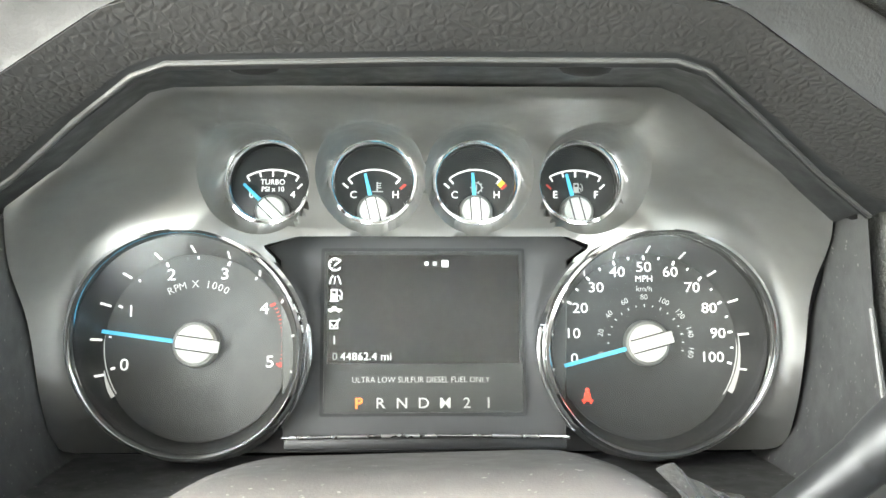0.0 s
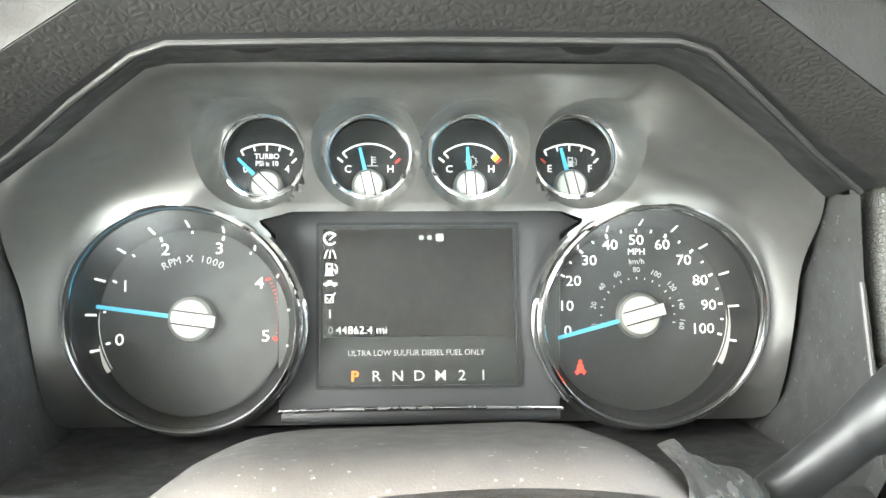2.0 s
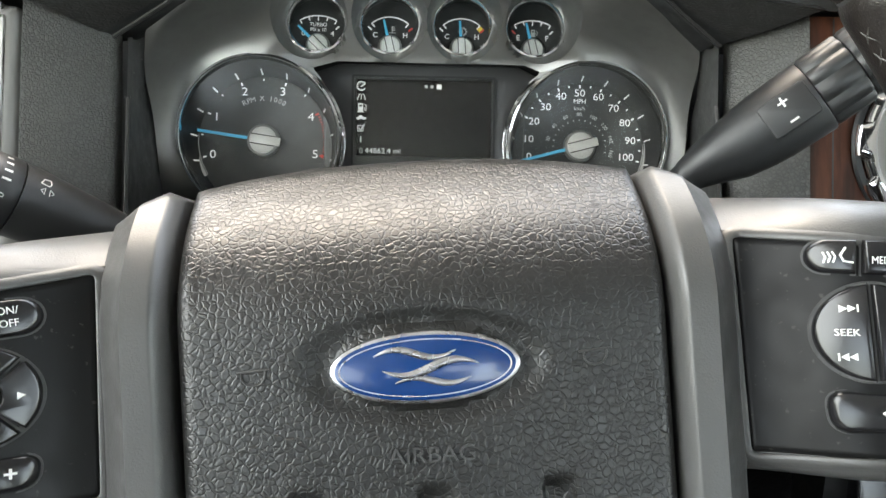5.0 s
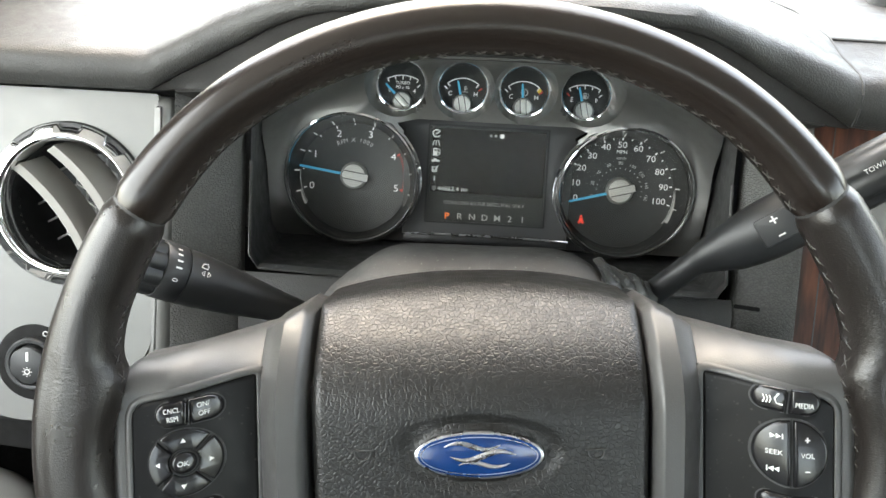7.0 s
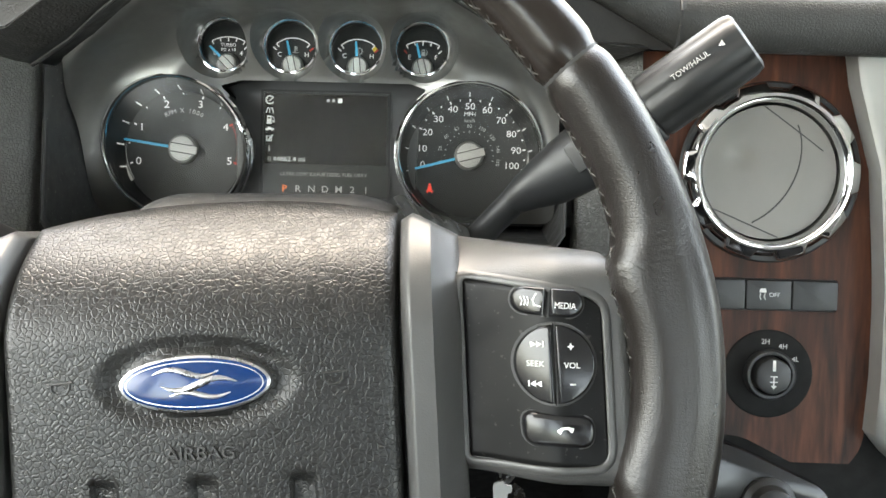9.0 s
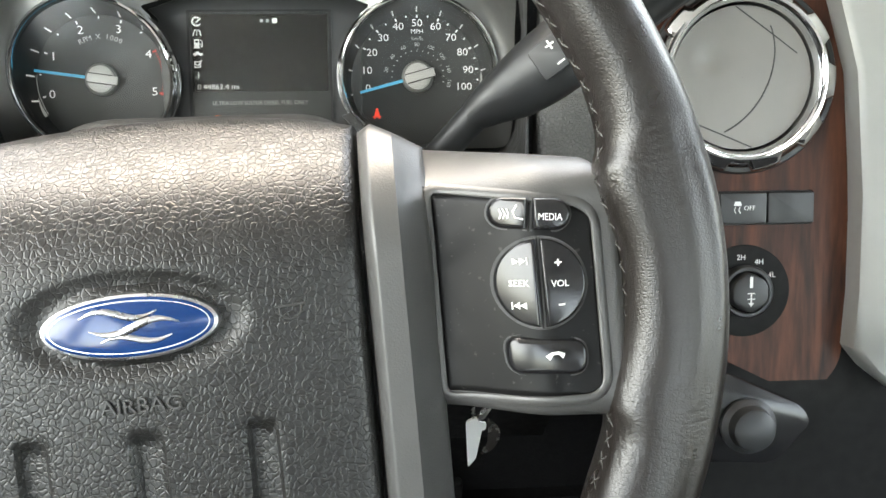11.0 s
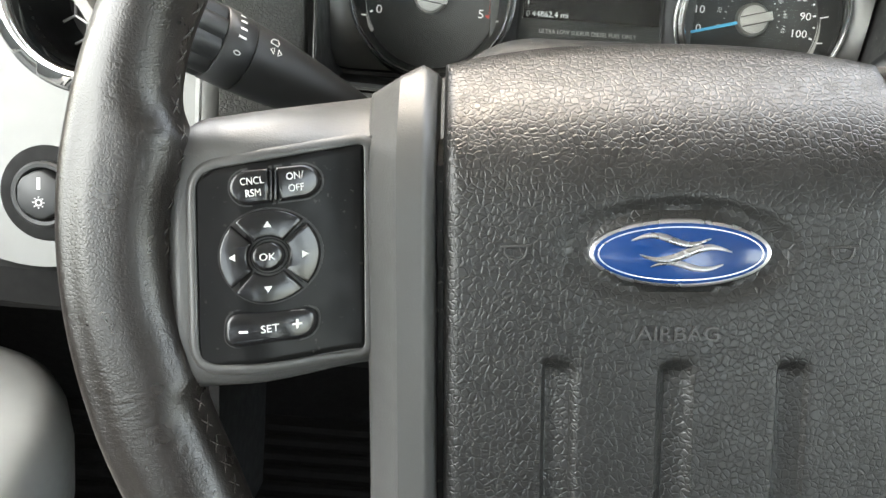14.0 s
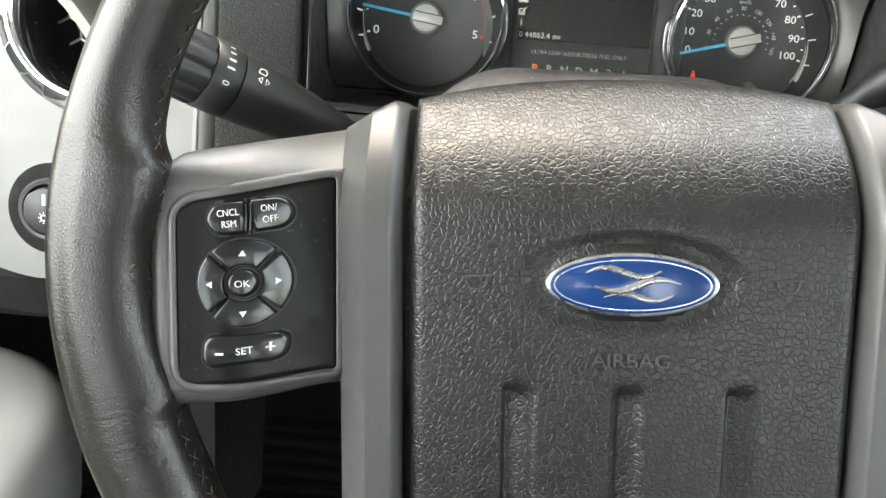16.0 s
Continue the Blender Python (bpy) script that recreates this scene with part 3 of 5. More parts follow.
# ---- round air vents ----
def vent(name, x, y, open_vanes, label):
    v = thing(name, (FASCIA if x < 0 else WOOD_FACE) @ Matrix.Translation((x * 0.001, y * 0.001, 0)), label, "air vent", group="round dash vents")
    bm = lathe([(49.5, -2), (50, 1), (49, 2.5), (46.5, 3)], 72)
    part("seat_ring", bm, BLACK, v)
    k = 120
    prof = []
    for i in range(k):
        a = 360.0 * i / k
        tab = (a + 12) % 36.0 < 21
        r = 49.0 if tab else 45.6
        prof.append((r, a))
    bm = bmesh.new()
    rings = []
    for dr, z in ((0, 1.5), (0, 3.6), (-0.8, 5.0), (-2.2, 6.2)):
        rings.append([((r + dr) * math.cos(radians(a)), (r + dr) * math.sin(radians(a)), z) for r, a in prof])
    for r0, z in ((43.2, 7.4), (42.2, 7.9), (41.0, 7.9), (39.8, 7.0), (38.8, 5.2), (38.2, 2.5), (37.6, -14)):
        rings.append([(r0 * math.cos(radians(a)), r0 * math.sin(radians(a)), z) for r, a in prof])
    part("ring", loft(rings, cap=False, bm=bm), CHROME, v, "notched chrome ring", smooth=30)
    part("barrel", lathe([(37.8, -4), (37.4, -30), (30, -42), (0.1, -44)], 48), BLACK, v, "black barrel")
    if open_vanes:
        for off in (-13, 11):
            rows = []
            for i in range(13):
                t = -1 + 2 * i / 12
                half = math.sqrt(max(0.0, 36.8 ** 2 - (off + 6) ** 2)) * t
                bow = off + 5 * (1 - t * t)
                rows.append([(half, bow - 1.5, 2), (half, bow + 4.0, 2.5), (half, bow + 12, -16), (half, bow + 10, -17)])
            m = pose(0, 0, 0, 0, 0, -52)
            bm = loft(rows)
            bm.transform(m)
            part("vane", bm, TAUPE, v, "taupe plastic vane")
        for i in range(-3, 4):
            for j in range(-3, 4):
                cx, cy = 12.5 * i + (6.25 if j % 2 else 0), 10.8 * j
                if cx * cx + cy * cy < 1000:
                    bm = bmesh.new()
                    for a in (90, 210, 330):
                        c, s = math.cos(radians(a)), math.sin(radians(a))
                        tube([(cx, cy, -25), (cx + 7.2 * c, cy + 7.2 * s, -25)], 0.75, 5, bm=bm)
                    part("grille_spoke", bm, KNOB_DARK, v)
    else:
        disc = circle(0, 0, 36.9, k=64)
        lift = lambda a, b: 1.5 - (a * a + b * b) / 1100.0 - 3.2 * math.exp(-((a + 16) ** 2 + (b - 9) ** 2) / 40.0)
        rows = []
        bm = bmesh.new()
        for i in range(15):
            r = 36.9 * i / 14 + 0.05
            rows.append([(r * math.cos(2 * math.pi * j / 64), r * math.sin(2 * math.pi * j / 64)) for j in range(64)])
        loft([[(a, b, lift(a, b)) for a, b in row] for row in rows] + [[(a, b, -5) for a, b in rows[-1]]], cap=False, bm=bm)
        part("shutter", bm, TAUPE, v, "closed taupe shutter flap")

        def seam(pts):
            rows = []
            for a, b in pts:
                rows.append((a, b, lift(a, b) + 0.12))
            return tube(rows, 0.42, 6, flat=0.5)

        part("shutter_seam", seam([(27 * math.cos(radians(t)) - 10 + 0.16 * (t - 10), 34 * math.sin(radians(t)) + 2) for t in range(-62, 52, 6)]), GROOVE, v)
        part("shutter_seam", seam([(-4 + 33 * f, 36.4 - 24 * f) for f in (0, 0.25, 0.5, 0.75, 1)]), GROOVE, v)
        part("shutter_seam", seam([(-30 + 36 * f, -21 - 15 * f) for f in (0, 0.25, 0.5, 0.75, 1)]), GROOVE, v)
    return v


vent("air_vent", -256, 73, True, "round open air vent with notched chrome ring and two vanes")
vent("air_vent", 259, 82, False, "round closed air vent with chrome notched ring in the wood panel")


# ---- the instrument cluster ----
def to_face(x, y, z):
    """From the world (millimetres) to the dials' plane."""
    return x, 0.4226 * (y - 326) + 0.9063 * (z - 871), -0.9063 * (y - 326) + 0.4226 * (z - 871)


TOP_EDGE = ((-150, 946), (-94, 990), (-85, 993), (81, 993), (88, 990), (149, 946))


def mask_depth(x, z):
    """How far ahead the silver mask lies, over its upright field, before the gauge wells."""
    side = 304.0 - 22 * smooth(112, 152, abs(x)) * max(0.0, min(1.0, (z - 834) / 114.0))
    mid = 318 - 0.22 * (z - 926)
    f = smooth(122, 66, abs(x))
    y = side * (1 - f) + mid * f
    d = min(segment_distance(x, z, p, q) for p, q in zip(TOP_EDGE, TOP_EDGE[1:]))
    e = (1 - smooth(0, 34, d)) ** 1.5
    y = y * (1 - e) + (272 + 0.21 * max(0.0, 993 - z)) * e
    for cu in (-98, 98):
        _, v, _ = to_face(x, y, z)
        d = math.hypot(x - cu, v - 1.5)
        ring = 326 + (0.4226 * (z - 871) - 24 - 0.32 * (v - 1.5)) / 0.9063
        k = 1 - smooth(47, 68, d)
        y = y * (1 - k) + max(y, ring) * k
    return y


def segment_distance(x, z, p, q):
    e = (q[0] - p[0], q[1] - p[1])
    t = max(0.0, min(1.0, ((x - p[0]) * e[0] + (z - p[1]) * e[1]) / (e[0] ** 2 + e[1] ** 2)))
    return math.hypot(x - p[0] - e[0] * t, z - p[1] - e[1] * t)


WELLS = ((-67.0, -65.0), (-21.5, -21.7), (21.5, 21.7), (67.0, 65.0))
WELL_A, WELL_B, WELL_Z = 21.6, 25.4, 952.4


def well(x, y, z):
    """Sinks the mask to a gauge's ring inside its oblique oval well."""
    for cx, c in WELLS:
        out = 1 - math.hypot((x - cx) / WELL_A, (z - WELL_Z) / WELL_B)
        if out > 0:
            rim = max(0.0, math.hypot((x - c) / 18.8, (z - 945.4) / 17.0) - 1)
            deep = 326 + (0.4226 * (z - 871) - 25.8) / 0.9063
            return max(y, deep + (y - deep) * (rim / max(1e-6, rim + out)) ** 0.9)
    return y


GAUGES, GV = (-65.0, -21.7, 21.7, 65.0), 70.3
PANEL = [(-60, -36), (60, -36), (62, 40), (69, 45), (58, 50.5), (-52, 50.5), (-67, 45), (-62, 40)]
MASK_HOLE = [(-60, -40), (60, -40), (62, 38), (69, 43), (58, 46.5), (-52, 46.5), (-67, 43), (-62, 38)]


def inside(poly, x, y):
    hit = False
    for i in range(len(poly)):
        (x0, y0), (x1, y1) = poly[i - 1], poly[i]
        if (y0 > y) != (y1 > y) and x < (x1 - x0) * (y - y0) / (y1 - y0) + x0:
            hit = not hit
    return hit


def silver_mask(cl):
    """The silver mask: a sheet with wells for the gauges and round openings for the dials."""
    outline = rounded([(-157, 834), (156, 834), (156, 886), (152.5, 930), (149.5, 947), (88, 990), (81, 993), (-85, 993), (-94, 990), (-150.5, 948), (-156.5, 920), (-157, 882)],
                      [9, 9, 8, 8, 2, 5, 5, 5, 5, 2, 10, 8], 3)
    step = 1.5
    nu, nv = int(336 / step), int(170 / step)
    bm = bmesh.new()
    grid = {}

    def nearest(u, v, line=outline):
        best = None
        for i in range(len(line)):
            a, b = Vector(line[i - 1]), Vector(line[i])
            e = b - a
            t = max(0.0, min(1.0, (Vector((u, v)) - a).dot(e) / max(1e-9, e.length_squared)))
            p = a + e * t
            d = (p - Vector((u, v))).length
            if best is None or d < best[0]:
                best = (d, p.x, p.y)
        return best[1:]

    def field(i, j):
        return -168 + i * step, 830 + j * step

    def vert(i, j):
        if (i, j) not in grid:
            x, z = field(i, j)
            if not inside(outline, x, z):
                x, z = nearest(x, z)
            for cx, _ in WELLS:
                r = math.hypot((x - cx) / WELL_A, (z - WELL_Z) / WELL_B)
                if abs(r - 1) * 23 < step * 0.75:
                    x, z = cx + (x - cx) / r, WELL_Z + (z - WELL_Z) / r
            u, v, w = to_face(x, well(x, mask_depth(x, z), z), z)
            for cu, cv, r in [(c, 1.5, 46.6) for c in (-98, 98)] + [(c, GV, 17.2) for c in GAUGES]:
                d = math.hypot(u - cu, v - cv)
                if 0 < abs(d - r) < step * 0.8 and (r > 20 or math.hypot((x - cu) / 18.8, (z - 945.4) / 17.0) < 1.2):
                    u, v = cu + (u - cu) * r / d, cv + (v - cv) * r / d
            p = Vector(nearest(u, v, MASK_HOLE))
            if (p - Vector((u, v))).length < step * 0.8:
                u, v = p
            grid[i, j] = bm.verts.new((u, v, w))
        return grid[i, j]

    for i in range(nu):
        for j in range(nv):
            if not any(inside(outline, *field(i + a, j + b)) for a in (0, 1) for b in (0, 1)):
                continue
            x, z = field(i + 0.5, j + 0.5)
            u, v, _ = to_face(x, well(x, mask_depth(x, z), z), z)
            if inside(MASK_HOLE, u, v) or any(math.hypot(u - c, v - 1.5) < 46.4 for c in (-98, 98)) or any(math.hypot((x - c) / 18.8, (z - 945.4) / 17.0) < 1.2 and math.hypot(u - c, v - GV) < 17.0 for c in GAUGES):
                continue
            bm.faces.new((vert(i, j), vert(i + 1, j), vert(i + 1, j + 1), vert(i, j + 1)))
    return part("mask", bm, SILVER, cl, "satin silver mask with gauge wells", smooth=38)


DV = 3.0


def dial(cl, name, cu, label):
    d = part(name, lathe([(0.2, 0), (39.9, 0), (40.7, 0.6)], 72, cu, DV - 1.5), FACE_GREY if cu < 0 else FACE, cl, label)
    sh = 0.30
    part("bowl", lathe([(40.5, 0.4), (42.5, 5), (46.2, 21)], 72, cu * 0.995, 1.4, shear=0.12), BOWL, d, "black bowl wall")
    bm = lathe([(46.0, 22.5), (46.2, 25.5), (47.0, 27.0), (48.2, 26.6), (48.8, 24.0), (49.2, 4)], 96, (-98 if cu < 0 else 98), 1.6, shear=sh * 0.85, squash=0.975)
    part("ring", bm, CHROME, d, "polished chrome ring")
    part("ring_base", lathe([(48.9, 20), (50.4, 18.5), (50.8, 15), (50.9, 2)], 96, (-98 if cu < 0 else 98), 1.6, shear=sh * 0.85, squash=0.975), CHROME, d)
    return d


def knob(d, cu, cv, z, r, turn):
    """A needle's round cap, with a bright bar across it between two grooves."""
    k = part("cap_skirt", lathe([(r, z - 6), (r * 0.98, z - 1.5), (r * 0.92, z - 0.4), (r * 0.8, z)], 32, cu, cv, cap=True), KNOB_DARK, d)
    part("cap", lathe([(r * 0.82, z - 0.5), (r * 0.8, z + 0.8), (r * 0.74, z + 1.2), (0.1, z + 1.3)], 32, cu, cv), KNOB, k, "brushed silver needle cap")
    bm = prism(rect(-r * 1.06, -r * 0.25, r * 0.74, r * 0.25, 0.6), z + 1.2, z + 2.0, 0.3)
    bm.transform(Matrix.Translation((cu, cv, 0)) @ pose(0, 0, 0, 0, 0, turn))
    part("bar", bm, KNOB, k)
    for s in (-1, 1):
        bm = box(-r * 0.74, s * r * 0.28 - 0.28, z + 1.1, r * 0.74, s * r * 0.28 + 0.28, z + 1.55)
        bm.transform(Matrix.Translation((cu, cv, 0)) @ pose(0, 0, 0, 0, 0, turn))
        part("groove", bm, GROOVE, k)


def needle(d, cu, cv, z, r0, r1, w0, w1, turn):
    bm = prism([(r0, -w0), (r1, -w1), (r1, w1), (r0, w0)], z, z + 1.0, 0.2)
    bm.transform(Matrix.Translation((cu, cv, 0)) @ pose(0, 0, 0, 0, 0, turn))
    part("needle", bm, NEEDLE, d, "glowing blue needle")


def tick(d, cu, cv, a, r0, r1, w, z=0.15, mat=None, z1=None, name="tick"):
    bm = box(r0, -w / 2, z, r1, w / 2, z + 0.2)
    if z1 is not None:
        for v in bm.verts:
            if v.co.x > (r0 + r1) / 2:
                v.co.z += z1 - z
    bm.transform(Matrix.Translation((cu, cv, 0)) @ pose(0, 0, 0, 0, 0, a))
    if z1 is not None:
        for v in bm.verts:
            v.co.z += 0.12 * (v.co.y - 1.4)
    part(name, bm, mat or WHITE_LIT, d)


def arc(cu, cv, r, a0, a1, w, z, bm=None, k=24):
    bm = bm or bmesh.new()
    rings = []
    for i in range(k + 1):
        a = radians(a0 + (a1 - a0) * i / k)
        c, s = math.cos(a), math.sin(a)
        rings.append([(cu + (r - w / 2) * c, cv + (r - w / 2) * s, z), (cu + (r + w / 2) * c, cv + (r + w / 2) * s, z),
                      (cu + (r + w / 2) * c, cv + (r + w / 2) * s, z + 0.2), (cu + (r - w / 2) * c, cv + (r - w / 2) * s, z + 0.2)])
    return loft(rings, bm=bm)


def wedge(cu, cv, r, a0, a1, w0, w1, z, k=16):
    """A curved strip that widens from w0 to w1."""
    rings = []
    for i in range(k + 1):
        a = radians(a0 + (a1 - a0) * i / k)
        w = w0 + (w1 - w0) * min(1.0, 1.4 * i / k)
        c, n = math.cos(a), math.sin(a)
        rings.append([(cu + r * c, cv + r * n, z), (cu + (r + w) * c, cv + (r + w) * n, z), (cu + (r + w) * c, cv + (r + w) * n, z + 0.2), (cu + r * c, cv + r * n, z + 0.2)])
    return loft(rings)


def word(d, s, size, x, y, z=0.15, turn=0.0, mat=None, name="numeral", wide=1.0, bold=None):
    return part(name, letters(s, size, x, y, z, turn, 0.12, wide=wide, bold=0.0 if bold is None else bold), mat or WHITE_LIT, d, smooth=0)


def polar(cu, cv, r, a):
    return cu + r * math.cos(radians(a)), cv + r * math.sin(radians(a))


def tachometer(cl):
    cu, cv = -99.2, DV
    d = dial(cl, "tachometer", cu, "dark grey tachometer dial with white numerals")
    span = lambda n: 196 - 42.0 * n
    for n in range(0, 6):
        a = span(n)
        x, y = polar(cu, cv, 32.6, a)
        word(d, str(n), 7.2, x, y, wide=1.15)
        if n < 4:
            tick(d, cu, cv, a, 36.6, 38.6, 1.0)
    for n in range(0, 11):
        a = span(n / 2)
        if n % 2:
            tick(d, cu, cv, a, 37.4, 38.6, 0.8)
        tick(d, cu * 0.995, 1.4, a, 41.1, 43.6, 1.0, 2.1, WHITE_LIT, 9.4, "lit_marker")
    for i in range(17):
        tick(d, cu, cv, span(4.02 + i * 0.063), 36.6, 38.0, 0.45, 0.15, RED_LIT)
    tick(d, cu, cv, span(4.0), 35.5, 38.0, 1.0, 0.15, RED_LIT)
    tick(d, cu, cv, span(5.0), 35.5, 38.0, 1.0, 0.15, RED_LIT)
    part("scale_arc", arc(cu, cv, 40.0, 172, 212, 0.4, 0.9), GREY_LIT, d)
    part("light_pipe", wedge(cu, cv, 40.4, 196, 213, 0.3, 1.8, 2.6), GREY_LIT, d)
    for i, ch in enumerate("RPM X 1000"):
        a = 118 - 55 * i / 9.0
        x, y = polar(cu, cv, 26.3, a)
        word(d, ch, 4.6, x, y, turn=a - 90, mat=GREY_LIT, name="letter") if ch != " " else None
    needle(d, cu, cv, 2.6, 7, 41.0, 0.95, 0.8, 172.0)
    knob(d, cu, cv, 4.6, 10.3, 172.0)


def speedometer(cl):
    cu, cv = 97.7, DV
    d = dial(cl, "speedometer", cu, "black speedometer dial with white numerals and a red warning lamp")
    span = lambda n: 193.3 - 206.7 * n / 100.0
    for n in range(0, 101, 10):
        a = span(n)
        r = 33.6 if n in (40, 50, 60) else (32.6 if n < 100 else 30.2)
        x, y = polar(cu, cv, r, a)
        word(d, str(n), 6.4, x, y + (0.6 if n in (0, 100) else 0), wide=1.12)
        tick(d, cu, cv, a, 37.0, 39.0, 1.0)
        tick(d, cu * 0.995, 1.4, a, 41.1, 43.3, 0.8, 2.1, WHITE_LIT, 8.7, "lit_marker")
        if n < 100:
            tick(d, cu, cv, span(n + 5), 37.6, 38.9, 0.8)
    word(d, "MPH", 4.0, cu, cv + 28.4)
    word(d, "km/h", 3.6, cu, cv + 24.0, mat=GREY_LIT)
    for n in range(0, 161, 20):
        a = 192.5 - 25.5 * n / 20.0
        x, y = polar(cu, cv, 20.3, a)
        word(d, str(n), 3.4, x, y, turn=(a - 90 if n != 80 else 0), mat=GREY_LIT)
        tick(d, cu, cv, a, 16.0, 17.2, 0.5, mat=GREY_LIT)
        if n < 160:
            tick(d, cu, cv, a - 12.75, 16.2, 17.0, 0.5, mat=GREY_LIT)
    part("scale_arc", arc(cu, cv, 40.2, -34, 12, 0.5, 0.9), GREY_LIT, d)
    part("light_pipe", wedge(cu, cv, 40.4, 6, -31, 0.5, 2.4, 2.6), GREY_LIT, d)
    needle(d, cu, cv, 2.6, 7, 38.0, 0.95, 0.8, 194.9)
    knob(d, cu, cv, 4.6, 10.3, 194.9)
    # seat-belt lamp
    bx, by = cu - 26.4, cv - 22.8
    bm = prism(circle(bx, by + 2.4, 0.9, k=12), 0.15, 0.35)
    prism([(bx - 1.6, by - 1.6), (bx + 1.6, by - 1.6), (bx + 1.2, by + 1.3), (bx - 1.2, by + 1.3)], 0.15, 0.35, bm=bm)
    prism([(bx - 2.6, by - 2.4), (bx + 2.6, by - 2.4), (bx + 2.6, by - 1.7), (bx - 2.6, by - 1.7)], 0.15, 0.35, bm=bm)
    prism([(bx - 2.0, by - 3.4), (bx - 1.2, by - 3.4), (bx - 0.9, by - 2.5), (bx - 1.7, by - 2.5)], 0.15, 0.35, bm=bm)
    prism([(bx + 1.2, by - 3.4), (bx + 2.0, by - 3.4), (bx + 1.7, by - 2.5), (bx + 0.9, by - 2.5)], 0.15, 0.35, bm=bm)
    part("warning_lamp", bm, WARN_LIT, d, "lit red seat belt lamp", smooth=0)


def small_gauge(cl, cu, kind, angle, label):
    cv, z = GV, 16.0
    d = part("small_gauge", lathe([(0.2, z), (17.2, z), (17.4, z + 9)], 48, cu, cv), FACE, cl, label)
    part("ring", lathe([(16.2, z + 8.5), (16.4, z + 11.0), (17.2, z + 12.2), (18.3, z + 12.0), (18.9, z + 10.8), (19.0, z + 4)], 64, cu, cv), CHROME, d, "thin chrome ring")
    part("collar", lathe([(18.9, z + 10.2), (19.8, z + 10.4), (20.2, z + 9.4), (20.4, z + 2)], 64, cu, cv), SILVER, d, "silver collar")
    pv = 58.9
    t = z + 0.15
    if kind in ("turbo", "fuel"):
        av, ar = 54.5, 22.7
        part("scale_arc", arc(cu, av, ar, 61, 119, 0.7, t), WHITE_LIT, d)
        for a in (61, 75.5, 90, 104.5, 119):
            tick(d, cu, av, a, ar - (3.0 if a == 90 else 2.4), ar, 0.7, t)
        tick(d, cu, pv, 44, 14.6, 17.4, 0.8, t)
        if kind == "fuel":
            tick(d, cu, pv, 136, 14.6, 17.4, 0.8, t, RED_LIT, name="red_mark")
            word(d, "E", 4.4, cu - 8.8, 66.4, t, bold=0.03)
            word(d, "F", 4.4, cu + 8.8, 66.4, t, bold=0.03)
            pump(d, cu + 0.4, 69.6, t, 0.78)
        else:
            word(d, "TURBO", 3.2, cu, 71.8, t, name="lettering", bold=0.02)
            word(d, "PSI x 10", 3.0, cu, 68.7, t, name="lettering", bold=0.02)
            word(d, "0", 4.4, cu - 9.0, 66.4, t, bold=0.03)
            word(d, "4", 4.4, cu + 8.6, 66.3, t, bold=0.03)
    else:
        av, ar = 60.1, 17.3
        part("scale_arc", arc(cu, av, ar, 50, 130, 0.7, t), WHITE_LIT, d)
        for a in (50, 130):
            tick(d, cu, av, a, ar - 2.8, ar, 0.8, t)
        tick(d, cu, av, 140, ar - 2.8, ar + 0.2, 0.9, t)
        if kind == "oil":
            tick(d, cu, av, 45, ar - 3.0, ar, 2.2, t, YELLOW, name="yellow_mark")
        tick(d, cu, av, 38.5, ar - 3.0, ar, 1.1, t, RED_LIT, name="red_mark")
        word(d, "C", 4.4, cu - 8.9, 66.3, t, bold=0.03)
        word(d, "H", 4.4, cu + 9.2, 66.3, t, bold=0.03)
        if kind == "oil":
            bm = arc(cu + 0.6, 69.6, 2.1, 0, 360, 0.45, t)
            for i in range(10):
                x, y = polar(cu + 0.6, 69.6, 2.6, 36 * i)
                box(x - 0.28, y - 0.28, t, x + 0.28, y + 0.28, t + 0.2, bm=bm)
            box(cu + 0.3, 68.3, t, cu + 0.8, 70.9, t + 0.2, bm=bm)
            part("gear_symbol", bm, GREY_LIT, d, smooth=0)
        else:
            bm = box(cu + 1.0, 68.0, t, cu + 1.6, 72.0, t + 0.2)
            for i in range(3):
                box(cu + 1.6, 69.2 + i, t, cu + 3.0, 69.65 + i, t + 0.2, bm=bm)
            box(cu - 0.8, 67.6, t, cu + 3.8, 68.0, t + 0.2, bm=bm)
            part("thermometer_symbol", bm, GREY_LIT, d, smooth=0)
    needle(d, cu, pv, z + 1.6, 5.5, 16.8, 0.9, 0.6, angle)
    knob(d, cu, pv, z + 3.6, 7.4, angle)


def pump(d, x, y, z, s):
    """A fuel pump symbol."""
    bm = plate(rect(x - 1.6 * s, y - 2.4 * s, x + 1.4 * s, y + 2.6 * s), [rect(x - 1.0 * s, y + 0.5 * s, x + 0.8 * s, y + 1.8 * s)], z, z + 0.2)
    box(x - 2.1 * s, y - 2.9 * s, z, x + 1.9 * s, y - 2.4 * s, z + 0.2, bm=bm)
    tube([(x + 1.5 * s, y - 0.2 * s, z + 0.1), (x + 2.4 * s, y - 0.4 * s, z + 0.1), (x + 2.6 * s, y - 2.0 * s, z + 0.1), (x + 3.3 * s, y - 1.8 * s, z + 0.1), (x + 3.3 * s, y + 1.0 * s, z + 0.1), (x + 2.2 * s, y + 2.2 * s, z + 0.1)], 0.22 * s, 5, bm=bm)
    return part("pump_symbol", bm, WHITE_LIT if s > 0.9 else GREY_LIT, d, smooth=0)


